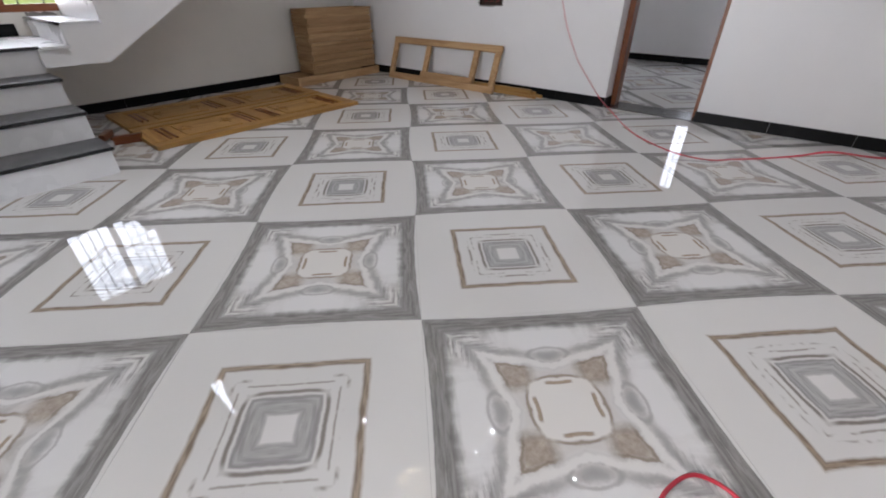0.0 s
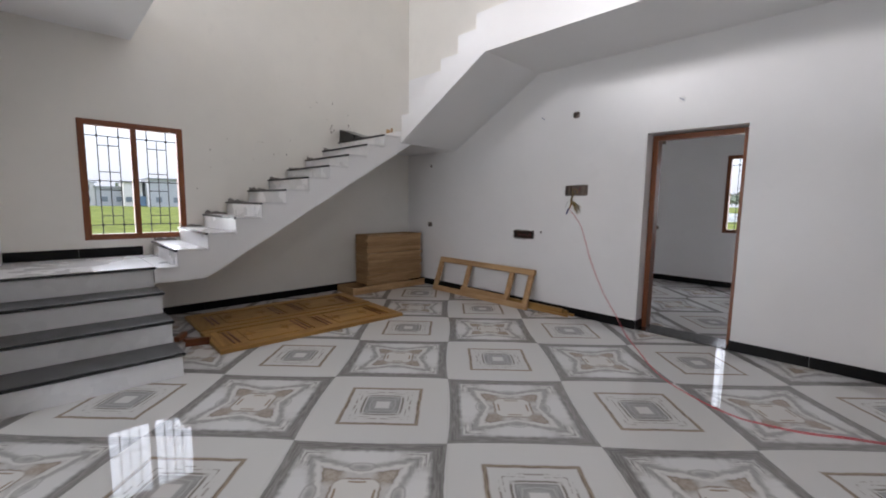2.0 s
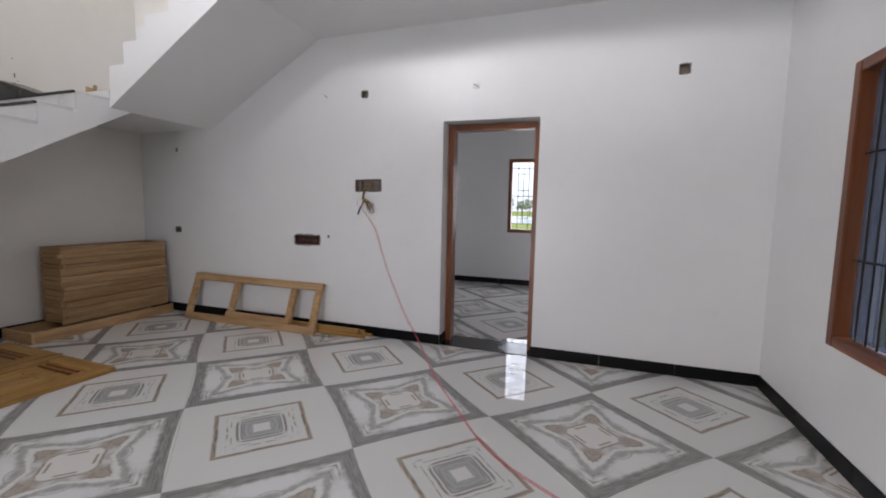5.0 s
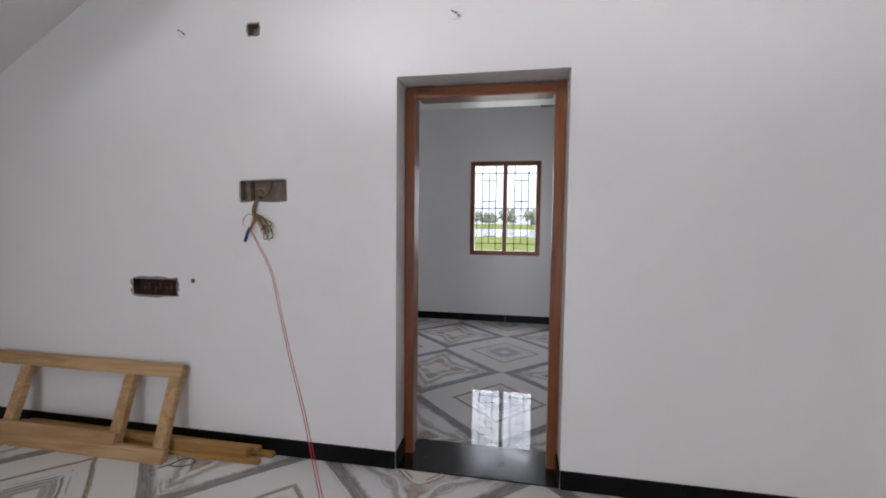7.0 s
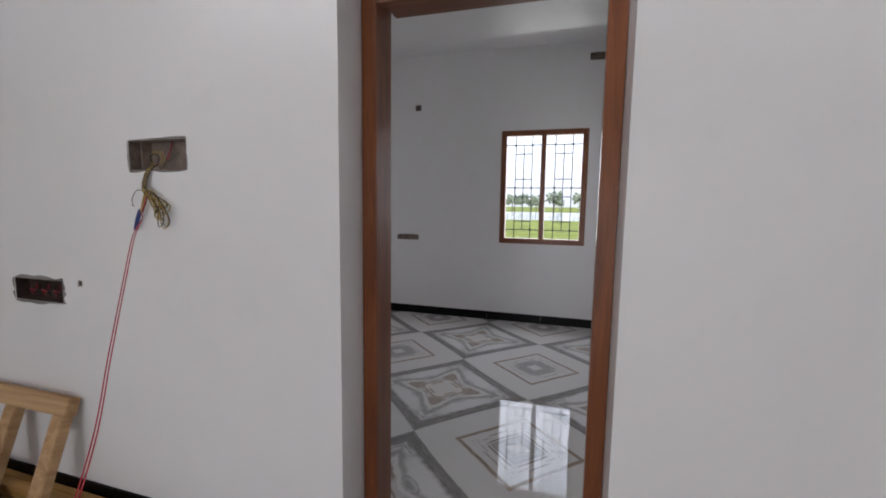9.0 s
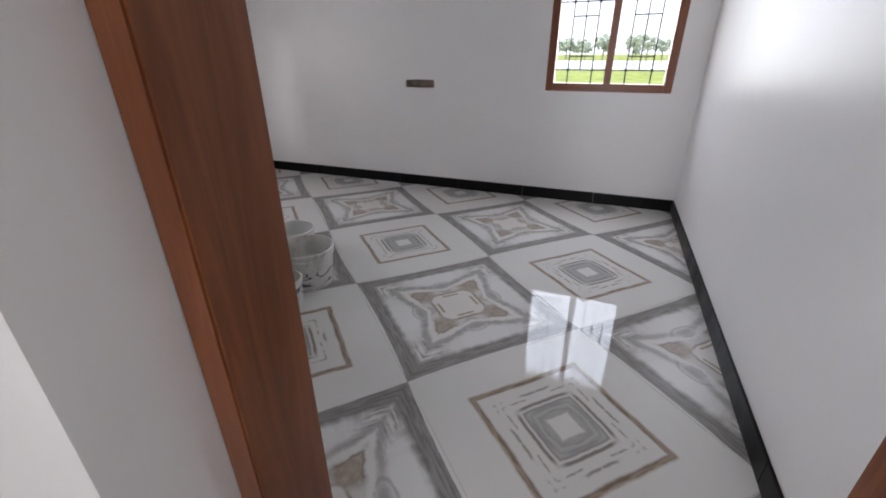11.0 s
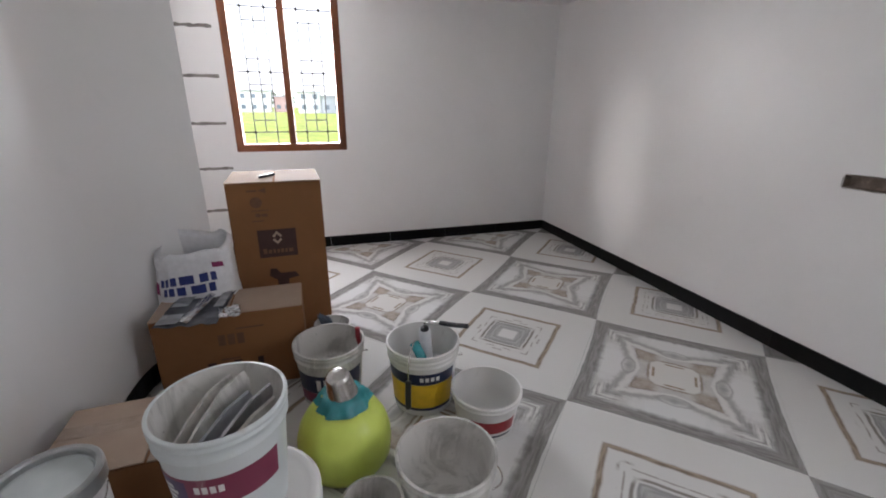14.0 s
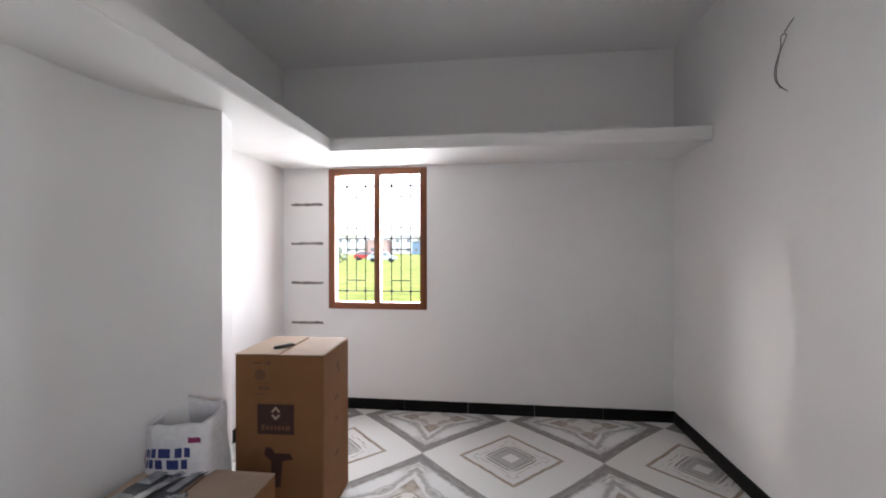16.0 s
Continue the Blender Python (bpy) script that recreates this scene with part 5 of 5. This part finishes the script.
# two primer pails with a tin and an open pail standing on their lids
pa = pail(pose(-1.969, 5.119, 0, 0, 0, 22), 0.164, 0.145, 0.355, "white primer pail with lid and yellow and navy label", M["white_plastic"], M["white_plastic"],
          ((-38, 52, 0.195, 0.245, M["navy"]), (-38, 52, 0.045, 0.194, M["yellow"]), (-38, 52, 0.035, 0.045, M["navy"]), (-105, -62, 0.195, 0.245, M["navy"]), (-105, -62, 0.04, 0.194, M["yellow"])), 2, None, 0, -75)
wrapped(pa, "2 in 1 Primer", 0.040, 0.159, 0.206, 6, M["white_print"])
for i in range(6):
    n = 3 + (i * 5) % 4
    bmb = lathe([(0.157 - 0.0008 * i, 0.16 - 0.014 * i), (0.1573 - 0.0008 * i, 0.165 - 0.014 * i)], 10, -18, -18 + 8 * n)
    part("print_line", bmb, M["navy"], pa, "", True, pose(0, 0, 0))
pc = pail(pose(-2.045, 5.487, 0), 0.165, 0.145, 0.355, "white paint pail with lid and torn yellow label", M["white_plastic"], M["white_plastic"],
          ((-88, -16, 0.19, 0.24, M["navy"]), (-88, -32, 0.03, 0.189, M["yellow"]), (-88, -18, 0.022, 0.03, M["navy"]), (10, 52, 0.16, 0.24, M["navy"]), (10, 52, 0.03, 0.159, M["yellow"])), 3, None, 0, 160)
for i in range(7):
    bmb = lathe([(0.1535 + 0.0008 * (7 - i), 0.155 - 0.014 * i), (0.1535 + 0.0008 * (7 - i), 0.160 - 0.014 * i)], 10, -82, -82 + 22 + (i * 7) % 15)
    part("print_line", bmb, M["navy"], pc, "", True)
pd = pail(pose(-2.052, 5.462, 0.357), 0.143, 0.120, 0.306, "open pale blue pail with violet label and paint tools inside", M["pale_plastic"], None,
          ((-125, 60, 0.125, 0.205, M["maroon"]),), 2, M["paint_inside"], 0.55)
part("label", lathe([(0.1222, 0.012), (0.1362, 0.196)], 20, -66, -28), M["violet"], pd, "violet label block", True)
for i in range(10):
    z0 = 0.03 + 0.0155 * i
    part("print_bar", lathe([(0.1232 + 0.0762 * (z0 - 0.012), z0), (0.1232 + 0.0762 * (z0 + 0.011 - 0.012), z0 + 0.011)], 6, -54 - (4 if i in (1, 5) else 0), -42 + (4 if i in (2, 6, 8) else 0)), M["white_print"], pd, "", True)
for i in range(4):
    part("print_bar", lathe([(0.1345, 0.165), (0.1360, 0.185)], 4, -20 + 7 * i, -15 + 7 * i), M["white_print"], pd, "", True)
for off, slide, tilt, mat, high in ((-0.052, 0.0, -9, "paint_inside", 0.125), (-0.020, 0.012, -5, "grimy_plastic", 0.140), (0.008, -0.02, 4, "film_pale", 0.118), (0.034, 0.015, 8, "silver_film", 0.128), (0.056, 0.0, 12, "paint_inside", 0.110)):
    tagged(part("putty_blade", prism([(-0.088, 0), (0.08, 0), (0.094, high * 0.8), (0.085, high), (0.02, high * 0.93), (-0.05, high * 0.62), (-0.092, high * 0.4)], "y", -0.004, 0.004, 0.002), M[mat], None, "", False,
                pose(-2.052 + 0.67 * off, 5.462 + 0.74 * off, 0.357 + 0.170, 0, 0, 138) @ pose(slide, 0, 0, tilt, 0, 0)),
           "paint-smeared putty blade standing in the open pail", "putty knife", "tools in the pail")
tin = thing("paint_tin", Matrix.Translation((-2.025, 5.115, 0.357)) @ Matrix.Diagonal((0.86, 0.86, 1.05, 1)), "small paint tin with green and yellow chequered label", "tin")
part("body", lathe([(0, 0.003), (0.108, 0.003), (0.112, 0), (0.113, 0.004), (0.110, 0.008), (0.110, 0.150), (0.0985, 0.152)], 48), M["tin"], tin, "", True)
part("lid", lathe([(0.0, 0.172), (0.092, 0.172), (0.096, 0.169), (0.099, 0.172)], 48), M["tin"], tin, "pale pressed lid")
part("rim", lathe([(0.099, 0.160), (0.100, 0.184), (0.104, 0.189), (0.114, 0.190), (0.119, 0.186), (0.119, 0.152), (0.115, 0.150)], 48), M["tin_rim"], tin, "dull silver rolled rim")
part("label", lathe([(0.1108, 0.010), (0.1108, 0.148)], 48), M["white_print"], tin, "white paper label", True)
part("label", lathe([(0.1114, 0.068), (0.1114, 0.146)], 40, -110, 40), M["yellow"], tin, "yellow band", True)
for i in range(9):
    for j in range(3):
        if (i + j) % 2 == 0:
            a = -108 + 16.4 * i
            part("label_square", lathe([(0.1119, 0.070 + 0.025 * j), (0.1119, 0.093 + 0.025 * j)], 6, a, a + 14.5), M["green_label"], tin, "", True)
part("label", lathe([(0.1123, 0.08), (0.1123, 0.125)], 8, 2, 22), M["violet"], tin, "violet flower mark", True)
part("label", lathe([(0.1121, 0.118), (0.1121, 0.140)], 10, -70, -20), M["green_label"], tin, "", True)
for i in range(4):
    part("print_line", lathe([(0.1113, 0.018 + 0.011 * i), (0.1113, 0.0215 + 0.011 * i)], 8, -60, -5 + 12 * (i % 2)), M["navy"], tin, "", True)
part("handle", tube([(0.116 * math.cos(radians(a)), 0.116 * math.sin(radians(a)), 0.14 - 0.07 * math.sin(radians(a + 80))) for a in range(-80, 101, 15)], 0.002, 6, 3), M["steel"], tin, "thin wire handle", True)

pe = pail(pose(-2.735, 6.125, 0), 0.160, 0.134, 0.315, "open white primer pail with a paint roller inside", M["white_plastic"], None,
          ((-120, 45, 0.172, 0.228, M["navy"]), (-120, 45, 0.045, 0.171, M["yellow"]), (-120, 45, 0.030, 0.045, M["navy"])), 3, M["white_plastic"], 0.45, -60)
for i in range(4):
    part("print_bar", lathe([(0.1515, 0.190), (0.1532, 0.211)], 4, -20 + 9 * i, -14 + 9 * i), M["white_print"], pe, "", True)
roller = thing("paint_roller", pose(-2.785, 6.16, 0.150, 6, 8, 0), "small paint roller standing in the open pail", "roller")
part("sleeve", lathe([(0, 0.02), (0.024, 0.02), (0.027, 0.03), (0.027, 0.19), (0.024, 0.2), (0, 0.2)], 20), M["sack"], roller, "", True)
part("end_cap", lathe([(0, 0.2), (0.02, 0.2), (0.018, 0.212), (0, 0.214)], 16), M["black_plastic"], roller, "", True)
part("wire_frame", tube([(0, 0, 0.21), (0, 0, 0.235), (0.02, 0.02, 0.245), (0.05, 0.05, 0.25)], 0.003, 6), M["steel"], roller, "", True)
rl2 = thing("paint_roller", pose(-2.628, 6.048, 0.325, 0, 0, 0), "paint roller hooked over the rim with a black grip", "roller")
part("sleeve", lathe([(0, -0.12), (0.022, -0.12), (0.022, 0.0), (0.0, 0.004)], 16), M["teal"], rl2, "blue-green roller sleeve", True, pose(-0.075, 0.03, -0.005, 20, -25, 0))
part("wire_frame", tube([(-0.06, 0.03, 0.01), (-0.02, 0.01, 0.02), (0.035, -0.02, -0.02), (0.05, -0.028, -0.12)], 0.003, 6), M["steel"], rl2, "", True)
part("grip", tube([(0.05, -0.028, -0.11), (0.052, -0.03, -0.17), (0.05, -0.03, -0.24)], 0.013, 10), M["black_plastic"], rl2, "", True)
br = thing("paint_brush", pose(-2.81, 6.248, 0.325, 0, 0, 38), "black-handled brush lying across the pail rim", "brush")
part("grip", tube([(-0.02, 0, 0.004), (0.06, 0, 0.018), (0.13, 0, 0.035)], 0.012, 10), M["black_plastic"], br, "", True)
part("ferrule", tube([(-0.08, 0, -0.01), (-0.02, 0, 0.003)], 0.009, 8), M["steel"], br, "", True)

pf = pail(pose(-2.49, 6.338, 0), 0.145, 0.120, 0.187, "open white pail with red lettering", M["white_plastic"], None, ((-50, 35, 0.052, 0.112, M["red_plastic"]), (-60, 30, 0.030, 0.040, M["navy"])), 1, M["white_plastic"], 0.15)
pg = pail(pose(-2.16, 6.055, 0), 0.163, 0.139, 0.232, "open grimy paint pail splashed with dark blue", M["grimy_plastic"], None, ((-170, 60, 0.035, 0.125, M["smudged_print"]),), 2, M["paint_inside"], 0.3, -35)
ph = pail(pose(-2.11, 5.80, 0), 0.093, 0.082, 0.160, "small grimy paint cup", M["grimy_plastic"], None, ((-150, 60, 0.062, 0.118, M["smudged_print"]),), 1, M["paint_inside"], 0.2)
pj = pail(pose(-2.90, 5.717, 0), 0.156, 0.132, 0.283, "open grimy pail with dark printed label and red brush handle", M["grimy_plastic"], None, ((-75, 60, 0.09, 0.185, M["navy"]), (-75, 60, 0.03, 0.089, M["maroon"])), 2, M["paint_inside"], 0.42, -70)
for i in range(5):
    part("print_bar", lathe([(0.1433, 0.105), (0.1484, 0.165)], 4, -28 + 13 * i, -20 + 13 * i), M["white_print"], pj, "", True)
rb_ = thing("paint_brush", pose(-2.93, 5.853, 0.258, 12, 0, 0), "red-handled brush leaning inside the grimy pail", "brush")
part("grip", tube([(0, 0, -0.05), (0, 0.0, 0.0), (0, 0.01, 0.05)], 0.012, 10), M["red_plastic"], rb_, "", True)
pk = pail(pose(-3.155, 5.745, 0), 0.088, 0.076, 0.235, "small white pail holding a wide brush", M["white_plastic"], None, (), 1, M["paint_inside"], 0.6, 200)
wb = thing("wide_brush", pose(-3.15, 5.735, 0.165, 14, -8, 30), "wide paint brush with grey-blue bristles standing in the pail", "brush")
part("ferrule", box(-0.055, 0.055, -0.012, 0.012, 0, 0.06, 0.004), M["steel"], wb)
bm = bmesh.new()
rng = random.Random(4)
for i in range(120):
    x, y = rng.uniform(-0.052, 0.052), rng.uniform(-0.010, 0.010)
    add_box(bm, x - 0.0015, x + 0.0015, y - 0.0015, y + 0.0015, 0.058, 0.115 + rng.uniform(-0.015, 0.01))
part("bristles", bm, M["bristle"], wb)

# lime water pot with a film collar and a steel tumbler upside down on it
pot = thing("water_pot", pose(-2.475, 5.745, 0), "round lime green plastic water pot", "pot")
part("body", lathe([(0, 0.0), (0.135, 0.0), (0.152, 0.006), (0.169, 0.035), (0.176, 0.085), (0.174, 0.13), (0.162, 0.175), (0.138, 0.218), (0.106, 0.250), (0.074, 0.270)], 48), M["lime"], pot, "", True)
part("neck", lathe([(0.0745, 0.2695), (0.062, 0.280), (0.062, 0.292), (0.072, 0.302), (0.070, 0.305), (0.05, 0.295), (0.0, 0.293)], 48), M["lime"], pot, "", True)
bm = bmesh.new()
segs, rings = 48, []
for r, z, k in ((0.058, 0.292, 0.2), (0.074, 0.290, 0.6), (0.088, 0.272, 1.0), (0.093, 0.256, 1.2), (0.102, 0.243, 1.8)):
    ring = []
    for i in range(segs):
        a = 2 * math.pi * i / segs
        j = 0.012 * k * noise.noise(Vector((3 * math.cos(a), 3 * math.sin(a), z * 9))) + 0.004 * k * math.sin(9 * a)
        ring.append(bm.verts.new(((r + j) * math.cos(a), (r + j) * math.sin(a), z + 0.6 * j)))
    rings.append(ring)
for p, q in zip(rings, rings[1:]):
    for i in range(segs):
        bm.faces.new((p[i], p[(i + 1) % segs], q[(i + 1) % segs], q[i]))
bm.faces.new(rings[0])
tagged(part("film_cover", bm, M["teal"], None, "", True, pose(-2.470, 5.748, 0.022)), "crumpled teal plastic film tied over the pot", "plastic film")
tagged(part("steel_tumbler", lathe([(0, 0.108), (0.022, 0.107), (0.036, 0.100), (0.043, 0.086), (0.051, 0.0), (0.0535, -0.002), (0.0535, 0.003), (0.049, 0.0), (0.041, 0.084), (0, 0.10)], 32), M["steel"], None, "", True, pose(-2.455, 5.748, 0.313, 8, 16, 0) @ Matrix.Scale(1.04, 4)),
       "shiny steel tumbler upside down on the pot", "tumbler")

# ---- outside ----
structure(part("ground", prism([(-1500, -1500), (1500, -1500), (1500, 1500), (-1500, 1500)], "z", -0.9, -0.45), M["grass"]), "flat bright green grass field", "ground")
structure(part("water", prism([(-220, 62), (220, 58), (230, 132), (-230, 138)], "z", -0.46, -0.43), M["water"]), "pale still water beyond the grass", "water")


def house(m, w, d, h, mat, label, storeys=1, door=None):
    top = thing("house", m, label, "house", "houses beyond the field")
    part("wall", box(0, d, 0, w, 0, h), mat, top)
    part("roof", box(-0.4, d + 0.4, -0.4, w + 0.4, h, h + 0.25), M["house_grey"], top)
    n = max(2, int(w / 3))
    for s in range(storeys):
        for i in range(n):
            y = w * (i + 0.5) / n
            win = part("window", box(d, d + 0.06, y - 0.6, y + 0.6, h * s / storeys + 1.0, h * s / storeys + 2.2), M["house_glass"], top)
    if door:
        part("door", box(d, d + 0.08, w * 0.62, w * 0.62 + 2.0, 0, 2.4), door, top)
    return top


G = -0.45
house(pose(-135, 3.5, G), 6.0, 8, 5.4, M["house_white"], "white rendered house across the field", 2)
house(pose(-132, 9.6, G), 5.6, 7, 4.4, M["house_grey"], "grey rendered house with a blue shutter", 1)
house(pose(-128, 14.2, G), 3.6, 7, 5.6, M["house_white"], "small white house with a blue gate", 1, M["house_blue"])
house(pose(-126, 18.4, G), 14.0, 10, 6.4, M["house_grey"], "long grey-blue shed across the field", 1)
for i, (y, w, h, mat) in enumerate(((-48, 9, 6.5, "house_white"), (-38, 7, 5.0, "house_pink"), (-30, 8, 6.6, "house_white"), (-21, 6, 4.4, "house_blue"), (-14, 9, 6.2, "house_white"), (-4, 5, 4.6, "house_pink"))):
    house(pose(-150 - 4 * (i % 3), y, G), w, 8, h, M[mat], "rendered house in a row across the field", 2 if h > 6 else 1)


def tree(m, h, seed, label="leafy tree beyond the field"):
    rng = random.Random(seed)
    top = thing("tree", m, label, "tree", "far trees")
    bm = tube([(0, 0, 0), (0.06 * h * 0.2, 0, h * 0.25), (0, 0.02 * h, h * 0.55)], 0.025 * h, 7, 3)
    for i in range(4):
        a = 2 * math.pi * i / 4 + rng.uniform(-0.4, 0.4)
        limb = rod((0, 0, h * 0.4), (0.22 * h * math.cos(a), 0.22 * h * math.sin(a), h * 0.65), 0.011 * h, 5)
        me = bpy.data.meshes.new("limb")
        limb.to_mesh(me)
        limb.free()
        bm.from_mesh(me)
        bpy.data.meshes.remove(me)
    part("trunk", bm, M["bark"], top)
    bm = bmesh.new()
    for i in range(150):
        a, e = rng.uniform(0, 2 * math.pi), rng.uniform(-0.9, 1.0)
        r = h * rng.uniform(0.14, 0.36)
        c = Vector((r * math.cos(a) * math.cos(e), r * math.sin(a) * math.cos(e), h * 0.54 + 0.9 * r * math.sin(e)))
        s = h * rng.uniform(0.03, 0.075)
        mat = Matrix.Translation(c) @ Euler((rng.uniform(0, 6), rng.uniform(0, 6), 0)).to_matrix().to_4x4() @ Matrix.Diagonal((s, s * rng.uniform(0.5, 1), s * rng.uniform(0.35, 0.7), 1))
        bmesh.ops.create_icosphere(bm, subdivisions=1, radius=1.0, matrix=mat)
    part("crown", bm, M["leaves"], top)
    return top


t1, t2 = tree(pose(-34, 152, G), 9.0, 1), tree(pose(-19, 148, G), 7.2, 2)
rng = random.Random(33)
for i in range(54):
    src = t1 if i % 2 else t2
    copy_thing(src, pose(-110 + 3.6 * i + rng.uniform(-2, 2), 156 + rng.uniform(-6, 22), G, 0, 0, rng.uniform(0, 360)) @ Matrix.Scale(rng.uniform(0.5, 1.05), 4))
for i in range(16):
    copy_thing(t2 if i % 2 else t1, pose(-168 + rng.uniform(-10, 6), -62 + 6.8 * i + rng.uniform(-2, 2), G, 0, 0, rng.uniform(0, 360)))
copy_thing(t2, pose(-58, -16.5, G - 3.6, 0, 0, 40))


def car(m, paint, label):
    top = thing("car", m, label, "car", "parked cars")
    part("body", prism([(-2.1, 0.35), (2.1, 0.35), (2.15, 0.75), (1.2, 0.92), (0.75, 1.42), (-1.2, 1.45), (-1.85, 0.95), (-2.15, 0.85)], "x", -0.8, 0.8, 0.06), paint, top)
    part("window", prism([(1.02, 0.95), (0.68, 1.36), (-1.1, 1.38), (-1.6, 0.97)], "x", -0.81, 0.81), M["house_glass"], top)
    for y in (-1.35, 1.35):
        for x in (-0.72, 0.72):
            w = part("wheel", lathe([(0, -0.1), (0.3, -0.1), (0.33, -0.06), (0.33, 0.06), (0.3, 0.1), (0, 0.1)], 20), M["rubber"], top, "", False, pose(x, y, 0.33, 0, 90, 0))
    return top


car(pose(-62, -9.8, G, 0, 0, 4), M["car_paint"], "pale blue car parked beyond the grass")
car(pose(-70, -14.6, G, 0, 0, 4), M["car_red"], "red car parked beyond the grass")

# ---- floor tiles ----
lay_tiles(floor_hall, (XL, XR, YB, YD), (-0.976, 1.309))
lay_tiles(floor_room, (XL, RX, YD + 0.34, RY), (-1.24, 6.764))
